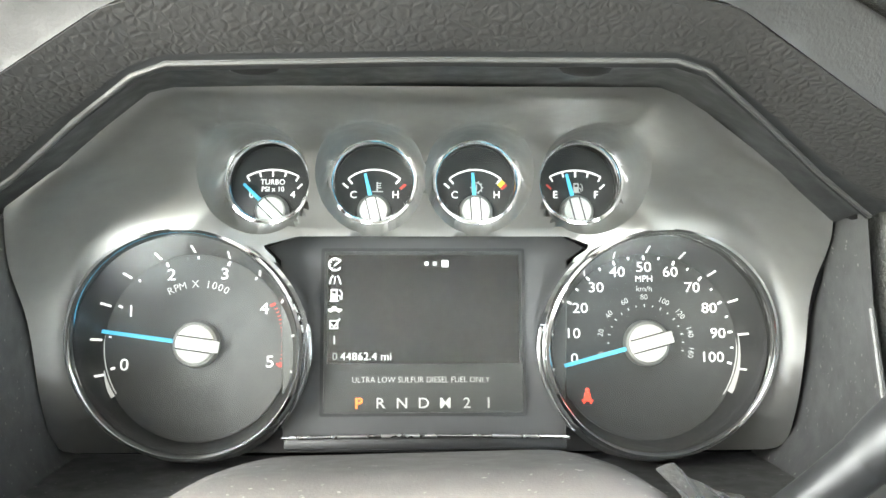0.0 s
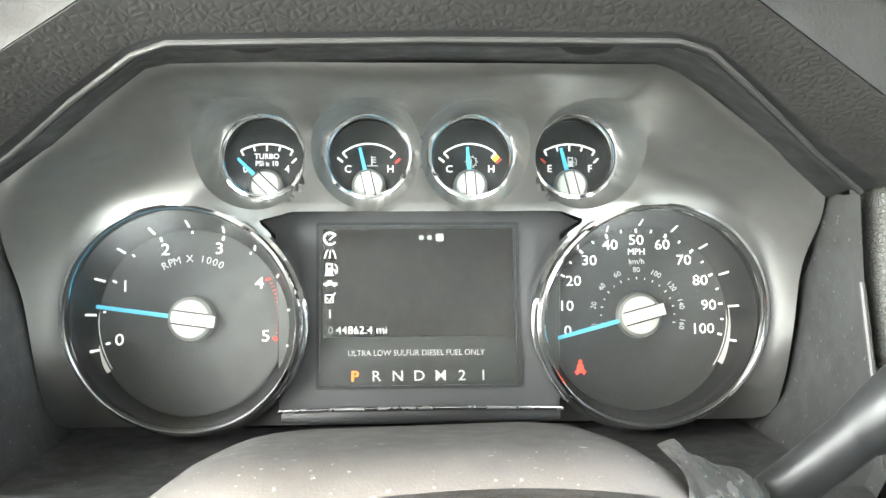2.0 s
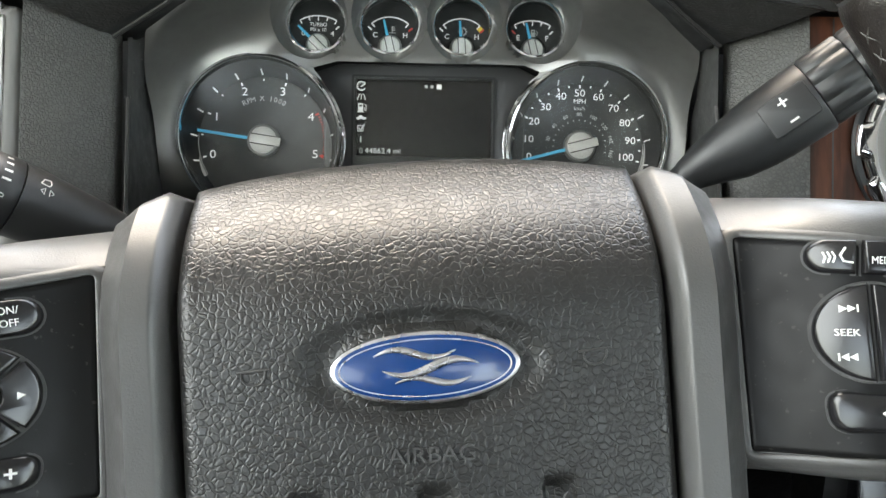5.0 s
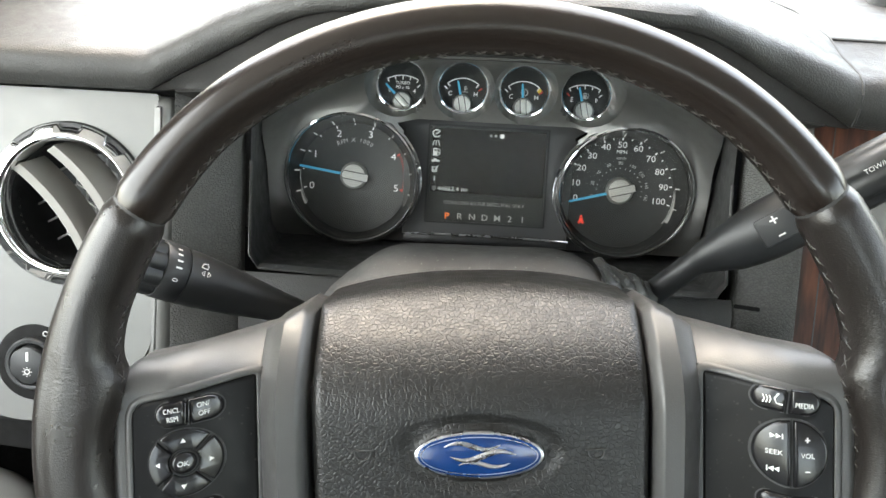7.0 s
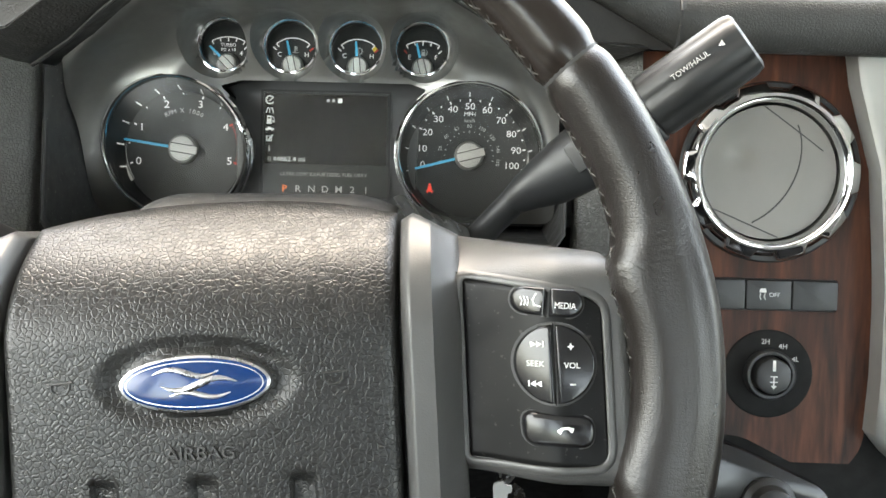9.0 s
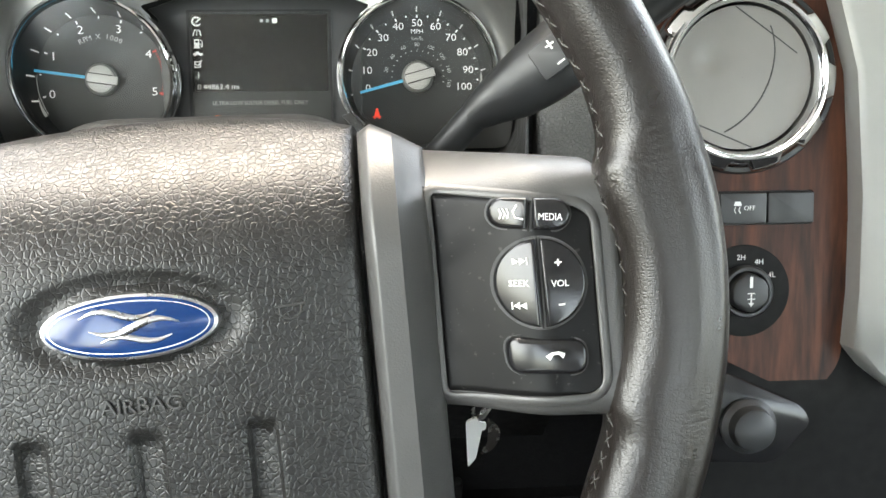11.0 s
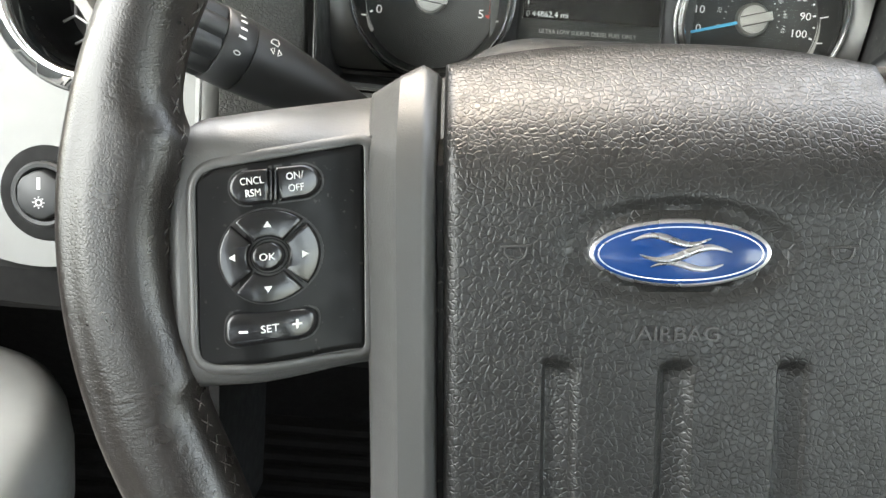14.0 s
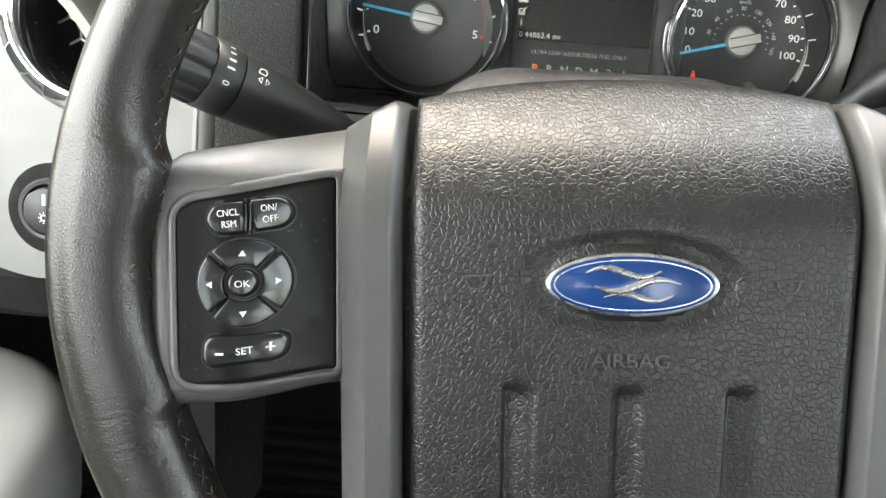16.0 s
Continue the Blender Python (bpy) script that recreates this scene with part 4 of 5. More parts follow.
def display(cl):
    bm = prism(offset(PANEL, -1.2), -3, 3.2, 1.5)
    p = part("centre_panel", bm, SCREEN_FRAME, cl, "dark grey centre panel between the dials")
    bm = plate(rect(-45.2, -28.0, 43.9, 44.6, 1.2), [rect(-43.6, -26.6, 42.4, 43.2, 0.8)], 3, 5.0)
    part("display_frame", bm, BLACK, p, smooth=30)
    part("backing", prism(rect(-43.8, -26.8, 42.6, 43.4), 3.0, 3.8), FACE_GREY, p)
    s = part("screen", prism(rect(-42.2, -5.6, 41.2, 41.8), 3.9, 4.4), SCREEN, p, "dark display with small white symbols")
    z = 4.5
    bm = tube([(-61 + 123 * i / 24.0, -36.0 - 0.9 * ((i - 12) / 12.0) ** 2, 7.0) for i in range(25)], 0.75, 10)
    part("chrome_strip", bm, BRIGHT, p, "thin bright strip under the display")
    part("lower_edge", box(-60, -42.0, -3, 61, -37.0, 6.4, 1.0), BLACK, p)
    # symbols down the side of the screen
    bm = arc(-39.2, 37.6, 2.7, 40, 330, 0.6, z)
    for a in range(70, 310, 40):
        x, y = polar(-39.2, 37.6, 2.0, a)
        box(x - 0.25, y - 0.25, z, x + 0.25, y + 0.25, z + 0.2, bm=bm)
    tube([(-39.6, 37.0, z + 0.1), (-36.6, 39.4, z + 0.1)], 0.35, 5, bm=bm)
    part("gauge_symbol", bm, WHITE_LIT, s, smooth=0)
    bm = tube([(-41.6, 28.9, z), (-40.8, 31.6, z), (-40.0, 32.6, z)], 0.3, 5)
    tube([(-36.6, 28.9, z), (-37.4, 31.6, z), (-38.2, 32.6, z)], 0.3, 5, bm=bm)
    tube([(-39.4, 29, z), (-39.0, 32.4, z)], 0.25, 5, bm=bm)
    part("road_symbol", bm, WHITE_LIT, s, smooth=0)
    pump(s, -39.4, 24.2, z, 1.0)
    bm = prism([(-42, 17.2), (-36, 17.2), (-36, 18.2), (-38, 18.3), (-38.6, 19.3), (-40.2, 19.3), (-40.6, 18.3), (-42, 18.2)], z, z + 0.2)
    for x in (-40.8, -37.4):
        prism(circle(x, 17.1, 0.6, k=10), z, z + 0.2, bm=bm)
    part("truck_symbol", bm, WHITE_LIT, s, smooth=0)
    bm = plate(rect(-41.4, 9.4, -37.6, 13.2), [rect(-40.9, 9.9, -38.1, 12.7)], z, z + 0.2)
    tube([(-40.6, 11.6, z + 0.2), (-39.4, 10.2, z + 0.2), (-36.8, 14.0, z + 0.2)], 0.35, 5, bm=bm)
    part("tick_box_symbol", bm, WHITE_LIT, s, smooth=0)
    word(s, "i", 5.6, -39.2, 4.6, z, name="info_symbol", bold=0.05)
    word(s, "0", 4.7, -38.9, -2.6, z, mat=GREY_LIT, bold=-0.05)
    word(s, "44862.4 mi", 4.7, -25.4, -2.6, z, name="odometer", wide=1.06, bold=-0.05)
    for x, r in ((0.8, 0.9), (4.4, 0.9), (8.9, 1.5)):
        part("page_dot", prism(rect(x - r, 37.9 - r, x + r, 37.9 + r, 0.4), z, z + 0.2), WHITE_LIT if r > 1 else GREY_LIT, s, smooth=0)
    word(p, "ULTRA LOW SULFUR DIESEL FUEL ONLY", 3.6, -1.6, -12.6, 3.9, mat=GREY_LIT, name="fuel_notice", wide=0.92, bold=-0.02)
    for i, ch in enumerate("PRNDM21"):
        word(p, ch, 6.4, -28.5 + 9.35 * i, -22.7, 3.9, mat=ORANGE_LIT if i == 0 else GREY_LIT, name="gear_letter", wide=1.08, bold=0.14 if i == 0 else 0.05)


def cluster():
    cl = thing("instrument_cluster", CLUSTER, "instrument cluster with two large dials, four small gauges and a display", "instrument cluster")
    silver_mask(cl)
    part("back_plate", prism(rect(-158, -44, 154, 92, 10), -8, -4), BLACK, cl)
    tachometer(cl)
    speedometer(cl)
    small_gauge(cl, GAUGES[0], "turbo", 135.5, "small black turbo pressure gauge")
    small_gauge(cl, GAUGES[1], "water", 103, "small black coolant temperature gauge")
    small_gauge(cl, GAUGES[2], "oil", 94, "small black transmission temperature gauge")
    small_gauge(cl, GAUGES[3], "fuel", 104, "small black fuel gauge")
    display(cl)
    for cx, cy, r, z, sh in ((-98, 1.6, 46.2, 21.5, 0.25), (98, 1.6, 46.2, 21.5, 0.25)) + tuple((c, GV, 16.4, 24.0, 0.0) for c in GAUGES):
        lens = part("lens", lathe([(r, z), (r * 0.7, z + 0.8), (r * 0.35, z + 1.2), (0.1, z + 1.3)], 56, cx, cy, shear=sh), LENS if r > 20 else CLEAR, cl, "clear plastic cover over a dial")
        lens.visible_shadow = False
    lens = part("lens", prism(rect(-43.4, -26.4, 42.2, 43.0, 0.8), 5.6, 6.0), CLEAR, cl, "clear plastic cover over the display")
    lens.visible_shadow = False


cluster()


# ---- the steering wheel ----
def pillow(u0, u1, low, high, height, r, depth, nu=40, nv=40, bm=None):
    """A cushion over the field u0..u1 by low(u)..high(u) with rounded edges and walls down to depth."""
    bm = bm or bmesh.new()

    def spread(k):
        out = []
        for i in range(k + 1):
            t = i / k
            out.append(0.5 - 0.5 * math.cos(math.pi * t))
        return [0.55 * a + 0.45 * i / k for i, a in enumerate(out)]

    ss, ts = spread(nu), spread(nv)
    grid = []
    for s in ss:
        u = u0 + (u1 - u0) * s
        v0, v1 = low(u), high(u)
        col = []
        for t in ts:
            v = v0 + (v1 - v0) * t
            d = min(u - u0, u1 - u, v - v0, v1 - v)
            q = max(0.0, r - d) / r if r else 0
            col.append(bm.verts.new((u, v, height(u, v) - r * (1 - math.sqrt(max(0.0, 1 - q * q))))))
        grid.append(col)
    for i in range(nu):
        for j in range(nv):
            bm.faces.new((grid[i][j], grid[i + 1][j], grid[i + 1][j + 1], grid[i][j + 1]))
    edge = [grid[i][0] for i in range(nu + 1)] + [grid[nu][j] for j in range(1, nv + 1)] + [grid[i][nv] for i in range(nu - 1, -1, -1)] + [grid[0][j] for j in range(nv - 1, 0, -1)]
    base = [bm.verts.new((v.co.x, v.co.y, v.co.z - depth)) for v in edge]
    k = len(edge)
    for i in range(k):
        bm.faces.new((edge[i], base[i], base[(i + 1) % k], edge[(i + 1) % k]))
    return bm


def roll_back(v):
    return -50.0 * max(0.0, (v - 12) / 56.0) ** 2.1


def pad_height(u, v):
    h = roll_back(v) - 2.5 * (u / 73.0) ** 2 + 0.6
    for c in (-36.0, 0.8, 37.2):
        a = smooth(5.6, 3.6, abs(u - c)) * smooth(-34.5, -38.5, v)
        h -= 3.4 * a * (1.0 - 0.35 * smooth(-4, 5, u - c))
    h -= 2.4 * smooth(39, 30, math.hypot(u, v * 2.2)) * smooth(22, 29, math.hypot(u, v * 2.2))
    return h


def spoke_height(u, v):
    a = abs(u)
    h = -14 - 0.06 * (v - 33) + 20 * smooth(94, 134, a) + 1.5 * smooth(134, 156, a)
    h -= 22 * max(0.0, (v - 30) / 16.0) ** 1.6
    h -= 3 * max(0.0, (-36 - v) / 8.0)
    return h


def panel_height(u, v):
    a = abs(u)
    return -14 - 0.06 * (v - 33) + 20 * smooth(94, 134, a) + 1.5 * smooth(134, 156, a) - 22 * max(0.0, (v - 30) / 16.0) ** 1.6 * 0.2


def bar_height(u, v):
    """A ridge beside the pad: a face falling to the pad, and one falling to the spoke."""
    a = abs(u)
    crest = roll_back(v - 1) + 2.4
    if a < 79.0:
        return crest - 0.8 - 6.0 * ((79.0 - a) / 4.0) ** 1.5
    if a < 87.0:
        return crest - 0.1 * (87.0 - a)
    foot = max(spoke_height(97.5, min(v, 46)), crest - 13)
    t = (a - 87.0) / 10.5
    return crest + (foot - crest) * (0.75 * t + 0.25 * t * (2 - t))


def rim_point(a, b, grow=0.0):
    """A point on the rim: a round the wheel (degrees), b round the section (0 is outwards, 90 to the driver)."""
    side = abs(math.cos(radians(a)))
    v = 176.0 * math.sin(radians(a))
    thumb = smooth(74, 20, v) * smooth(-130, -70, v) * smooth(0.5, 0.8, side)
    web = lambda d: math.exp(-(d / (7.0 if d > 0 else 19.0)) ** 2)
    flare = (web(v - 39.0) + 0.7 * web(-43.0 - v)) * smooth(0.8, 0.9, side)
    half = 11.6 + 2.3 * smooth(0.6, 0.93, side) + 2.6 * thumb + 2.0 * flare
    c = 190.6 - 2.2 * smooth(0.5, 0.95, side) - half
    p = 1.0 - 0.30 * thumb
    sec = math.copysign(abs(math.cos(radians(b))) ** p, math.cos(radians(b)))
    up = math.copysign(abs(math.sin(radians(b))) ** p, math.sin(radians(b)))
    rr = c + (half + grow) * sec
    z = 4.0 + (14.6 + 1.4 * smooth(0.6, 0.93, side) + 1.5 * thumb + grow) * up * (1 - 0.05 * thumb * (1 - sec))
    z -= 0.9 * thumb * math.exp(-((b - 68.0) / 13.0) ** 2)
    return rr * math.cos(radians(a)), rr * math.sin(radians(a)), z


def wrinkle(x, y):
    """Fine folds of the leather, fanning out from the corners of the spokes."""
    h = 0.0
    for cy in (40.0, -42.0):
        dx, dy = 151.0 - abs(x), y - cy
        d = math.hypot(dx, dy)
        if d > 45:
            continue
        f = math.exp(-(d / 20.0) ** 2) * smooth(0, 5, d)
        phi = math.atan2(dy, -dx)
        n = noise.noise((phi * 11.0, d * 0.16, cy)) + 0.8 * noise.noise((phi * 21.0, d * 0.22, cy + 9))
        h += f * (0.13 * (1 - 2 * abs(n)) - 0.07)
    return h


def rim_piece(a0, a1, k=70, n=28, tuck=1.6, folds=False):
    rings = []
    for i in range(k + 1):
        a = a0 + (a1 - a0) * i / k
        e = min(i, k - i) * 70.0 / k
        g = -tuck * (1 - min(1.0, e / 1.6)) ** 2
        ring = [rim_point(a, 360.0 * j / n, g) for j in range(n)]
        if folds:
            ring = [rim_point(a, 360.0 * j / n, g + wrinkle(p[0], p[1])) for j, p in enumerate(ring)]
        rings.append(ring)
    return loft(rings)


def stitches(a0, a1, b, pitch=1.9):
    bm = bmesh.new()
    n = int((a1 - a0) / pitch)
    for i in range(n):
        a = a0 + pitch * i
        for s in (-1, 1):
            p, q = rim_point(a, b - 7 * s, -0.1), rim_point(a + pitch * 0.6, b + 7 * s, -0.1)
            m = rim_point(a + pitch * 0.3, b, 0.35)
            tube([p, m, q], [0.2, 0.34, 0.2], 5, bm=bm)
    return bm


def sector(r0, r1, a0, a1, k=14):
    p = [(r1 * math.cos(radians(a0 + (a1 - a0) * i / k)), r1 * math.sin(radians(a0 + (a1 - a0) * i / k))) for i in range(k + 1)]
    p += [(r0 * math.cos(radians(a1 - (a1 - a0) * i / k)), r0 * math.sin(radians(a1 - (a1 - a0) * i / k))) for i in range(k + 1)]
    return p


def shifted(poly, x, y):
    return [(a + x, b + y) for a, b in poly]


def half_pill(x, y, half, r, tilt, side):
    """One half of a slanting pill, cut upright in its middle; side: -1 or 1."""
    p = [(0.9, -r)] + [(half - r + r * math.cos(radians(a)), r * math.sin(radians(a))) for a in range(-90, 91, 15)] + [(0.9, r)]
    if side < 0:
        p = [(-a, b) for a, b in reversed(p)]
    c, n = math.cos(radians(tilt)), math.sin(radians(tilt))
    return [(x + a * c - b * n, y + a * n + b * c) for a, b in p]


def drape(bm, height):
    """Lays a flat relief onto a curved surface."""
    for v in bm.verts:
        v.co.z += height(v.co.x, v.co.y)
    return bm


def steering_wheel():
    w = thing("steering_wheel", WHEEL, "black leather steering wheel with airbag pad and switch panels, turned slightly", "steering wheel")
    rim = part("rim", rim_piece(37.5, 142.5), LEATHER_SMOOTH, w, "smooth worn black leather upper rim")
    part("stitching", stitches(39, 141, 166, 2.6), THREAD, rim)["kind"] = "stuff"
    for a0, a1 in ((-58, 37.2), (142.8, 238)):
        g = part("grip", rim_piece(a0, a1, 620, 130, folds=True), LEATHER, w, "grained black leather grip with a thumb rest")
        part("stitching", stitches(a0 + 2, a1 - 2, 172, 2.6), THREAD, g)["kind"] = "stuff"
    part("rim", rim_piece(238.3, 301.7), LEATHER_SMOOTH, w)
    for a in (37.35, 142.65, 238.15, -58.15):
        bm = loft([[rim_point(a + d, 15.0 * j, -1.5) for j in range(24)] for d in (-0.3, 0.3)])
        part("seam", bm, GROOVE, w)
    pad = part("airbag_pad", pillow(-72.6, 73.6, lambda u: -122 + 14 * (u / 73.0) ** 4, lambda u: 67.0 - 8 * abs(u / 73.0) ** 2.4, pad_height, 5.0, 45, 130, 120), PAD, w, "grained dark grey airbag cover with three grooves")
    part("airbag_lettering", drape(letters("AIRBAG", 6.6, 0.6, -25.8, 0.2, 0, 0.8, wide=1.12), pad_height), EMBOSS_HIGHLIGHT, pad, smooth=0)
    for s in (-1, 1):
        bm = tube([(s * 50 - 4.8, 1.2, 0), (s * 50 + 4.8, 1.8, 0)], 0.42, 6)
        tube([(s * 50 + x, y, 0) for x, y in ((-3.4, 1.2), (-3.3, -0.8), (-2.2, -2.3), (0, -2.8), (2.2, -2.3), (3.3, -0.8), (3.6, 1.6))], 0.36, 6, bm=bm)
        flat = bm.verts[:]
        for v in flat:
            v.co.z += 0.4
        part("horn_symbol", drape(bm, pad_height), EMBOSS_HIGHLIGHT, pad)
    # oval emblem, a plain silver flourish on blue
    em = part("emblem", prism(circle(0, -0.3, 27.8, 10.6, 64), -1.5, 2.0, 0.9), BRIGHT, w, "blue oval emblem with silver border and flourish")
    part("field", prism(circle(0, -0.3, 26.4, 9.4, 64), 1.5, 2.35, 0.3), BLUE, em)
    ring = [(25.2 * math.cos(2 * math.pi * i / 64), -0.3 + 8.4 * math.sin(2 * math.pi * i / 64), 2.42) for i in range(64)]
    rings = []
    for i in range(64):
        x, y, z = ring[i]
        f = 0.982
        rings.append([(x, y, z - 0.1), (x, y, z), (x * f, -0.3 + (y + 0.3) * 0.955, z), (x * f, -0.3 + (y + 0.3) * 0.955, z - 0.1)])
    part("inner_border", loft(rings, cap=False, closed=True), BRIGHT, em)
    for x0, x1, y0, sag, fat in ((-15.0, 9.0, 3.6, 1.6, 1.0), (-12.5, 15.5, -0.6, -1.8, 1.25), (-9.0, 13.0, -4.4, 1.2, 0.9)):
        wave = [(x0 + (x1 - x0) * t, y0 + sag * math.sin(2 * math.pi * t) + 0.8 * t, 2.35) for t in (i / 24.0 for i in range(25))]
        part("flourish", tube(wave, [0.2 + fat * math.sin(math.pi * i / 24.0) for i in range(25)], 8, flat=0.5), BRIGHT, em)
    # satin bars beside the pad
    for s in (-1, 1):
        lo, hi = (75.0, 97.5)
        a, b = (lo, hi) if s > 0 else (-hi, -lo)
        bar = pillow(a, b, lambda u: -122 + 10 * (abs(u) - 75) / 22.0, lambda u: 58.5 - 5.0 * abs(abs(u) - 80) / 9.0, bar_height, 2.2, 45, 44, 90)
        part("trim_bar", bar, SATIN, w, "satin dark grey bar beside the airbag cover")
        lo, hi = (88.0, 157.0)
        a, b = (lo, hi) if s > 0 else (-hi, -lo)
        top = lambda u: 48.5 - 0.155 * (abs(u) - 96) - 8 * smooth(146, 157, abs(u)) ** 2
        bot = lambda u: -40 - 0.06 * (abs(u) - 96) + 8 * smooth(146, 157, abs(u)) ** 2
        sp = part("spoke", pillow(a, b, bot, top, spoke_height, 5.5, 16, 48, 48), SATIN, w, "satin dark grey spoke cover")
        lo, hi = (98.2, 146.5)
        a, b = (lo, hi) if s > 0 else (-hi, -lo)
        ptop = lambda u: 33.0 - 0.17 * (abs(u) - 97) - 2.4 * smooth(138, 146.5, abs(u)) ** 2
        pbot = lambda u: -33.5 - 0.02 * (abs(u) - 97) + 2.0 * smooth(139, 146.5, abs(u)) ** 2
        part("panel_gap", pillow(a - 2.4, b + 2.4, lambda u: pbot(u) - 2.0, lambda u: ptop(u) + 2.0, lambda u, v: panel_height(u, v) - 0.35, 0.3, 3, 24, 24), GROOVE, sp)
        pn = part("switch_panel", pillow(a, b, pbot, ptop, lambda u, v: panel_height(u, v) + 0.8, 0.8, 3, 30, 30), PANEL_BLACK, w, "matt black switch panel on the spoke")
        lift = lambda x, y: panel_height(x, y) + 0.8
        flat = lambda u: 33.0 - 0.17 * (abs(u) - 97)
        field = [(a, -34), (b, -34), (b, flat(b)), (a, flat(a))]
        field = rounded(field, [7, 2.5, 2.5, 7] if s < 0 else [2.5, 7, 7, 2.5], 6)
        dense = []
        for i in range(len(field)):
            (x0, y0), (x1, y1) = field[i - 1], field[i]
            k = max(1, int(math.hypot(x1 - x0, y1 - y0) / 3.0))
            dense += [(x0 + (x1 - x0) * j / k, y0 + (y1 - y0) * j / k) for j in range(1, k + 1)]
        rows = []
        for d, z in ((-3.4, -1.2), (-2.6, -0.2), (-1.6, 0.3), (-0.6, 0.4), (-0.1, 0.1), (0.1, -0.6)):
            rows.append([(x, y, lift(x, y) + z) for x, y in offset(dense, d)])
        part("panel_bezel", loft(rows, cap=False), SATIN, sp, "satin raised edge round the switch panel")

        def button(poly, rise, mat=BLACK_GLOSS, bevel=1.1):
            well = part("button_gap", prism(offset(poly, -0.55), -0.6, 0.12, lift=lift), GROOVE, pn)
            return part("button", prism(poly, -0.5, rise, bevel, 3, lift=lift), mat, pn, "gloss black push button")

        def mark(bm, ob, x, y, rise, name="symbol"):
            z = lift(x, y) + rise + 0.04
            for v in bm.verts:
                v.co.z += z + (lift(v.co.x, v.co.y) - lift(x, y)) * 1.0
            part(name, bm, WHITE_PRINT, ob, smooth=0)

        tri = lambda x, y, a: [(x + 1.25 * math.cos(radians(a + t)), y + 1.25 * math.sin(radians(a + t))) for t in (0, 120, 240)]
        if s < 0:
            c = button(half_pill(-123.4, 20.6, 12.9, 5.3, 5.0, -1), 2.4, bevel=1.5)
            mark(letters("CNCL", 3.1, -129.2, 22.0, 0, 5, 0.1, wide=0.8), c, -129.2, 22.0, 2.4, "lettering")
            mark(letters("RSM", 3.1, -128.8, 18.4, 0, 5, 0.1, wide=0.8), c, -128.8, 18.4, 2.4, "lettering")
            c = button(half_pill(-123.4, 20.6, 12.9, 5.3, 5.0, 1), 2.4, bevel=1.5)
            mark(letters("ON/", 3.1, -117.6, 23.2, 0, 5, 0.1, wide=0.8), c, -117.6, 23.2, 2.4, "lettering")
            mark(letters("OFF", 3.1, -117.2, 19.6, 0, 5, 0.1, wide=0.8), c, -117.2, 19.6, 2.4, "lettering")
            for k in (-0.62, 0.62):
                part("rib", prism(shifted(rect(-0.35, -4.4, 0.35, 4.4), -123.4 + k, 20.6), 0, 2.6, 0.2, lift=lift), BLACK_GLOSS, pn)
            cx, cy = -125.2, -0.9
            part("button_gap", prism(circle(cx, cy, 15.0, 14.4, 48), -0.4, 0.14, lift=lift), GROOVE, pn)
            for a in (0, 90, 180, 270):
                c = button(shifted(sector(6.0, 14.2, a - 41.5, a + 41.5), cx, cy), 1.9, bevel=0.7)
                x, y = cx + 9.9 * math.cos(radians(a)), cy + 9.6 * math.sin(radians(a))
                mark(prism(tri(x, y, a), 0, 0.1), c, x, y, 1.9)
            c = button(circle(cx, cy, 4.5, k=28), 2.6, bevel=1.4)
            mark(letters("OK", 3.1, cx, cy, 0, 0, 0.1), c, cx, cy, 2.6, "lettering")
            c = button(rounded([(-138.6, -28.4), (-112.4, -27.4), (-111.4, -18.0), (-137.8, -17.4)], 4.6, 6), 2.4, bevel=1.8)
            mark(letters("SET", 3.3, -124.8, -22.8, 0, 3, 0.1), c, -124.8, -22.8, 2.4, "lettering")
            mark(prism(rect(-133.6, -23.6, -131.0, -22.9), 0, 0.1), c, -132, -23, 2.4)
            bm = prism(rect(-118.8, -22.6, -116.0, -21.9), 0, 0.1)
            prism(rect(-117.75, -23.7, -117.05, -20.8), 0, 0.1, bm=bm)
            mark(bm, c, -117.4, -22.2, 2.4)
        else:
            c = button(half_pill(127.6, 24.1, 12.6, 5.0, -6.0, -1), 2.4, bevel=1.5)
            bm = bmesh.new()
            for i in range(3):
                tube([(118.6 + 1.1 * i, 23.0, 0.1), (119.2 + 1.1 * i, 24.6, 0.1), (118.6 + 1.1 * i, 26.2, 0.1)], 0.25, 5, bm=bm)
            tube([(125.4, 22.6, 0.1), (123.2, 23.2, 0.1), (122.6, 25.0, 0.1), (124.0, 27.2, 0.1)], 0.3, 5, bm=bm)
            mark(bm, c, 121.5, 24.6, 2.4)
            c = button(half_pill(127.6, 24.1, 12.6, 5.0, -6.0, 1), 2.4, bevel=1.5)
            mark(letters("MEDIA", 3.1, 133.6, 22.6, 0, -6, 0.1, wide=0.82), c, 133.6, 22.6, 2.4, "lettering")
            cx, cy = 129.2, 2.2
            part("button_gap", prism(circle(cx, cy, 14.8, 14.8, 48), -0.4, 0.14, lift=lift), GROOVE, pn)
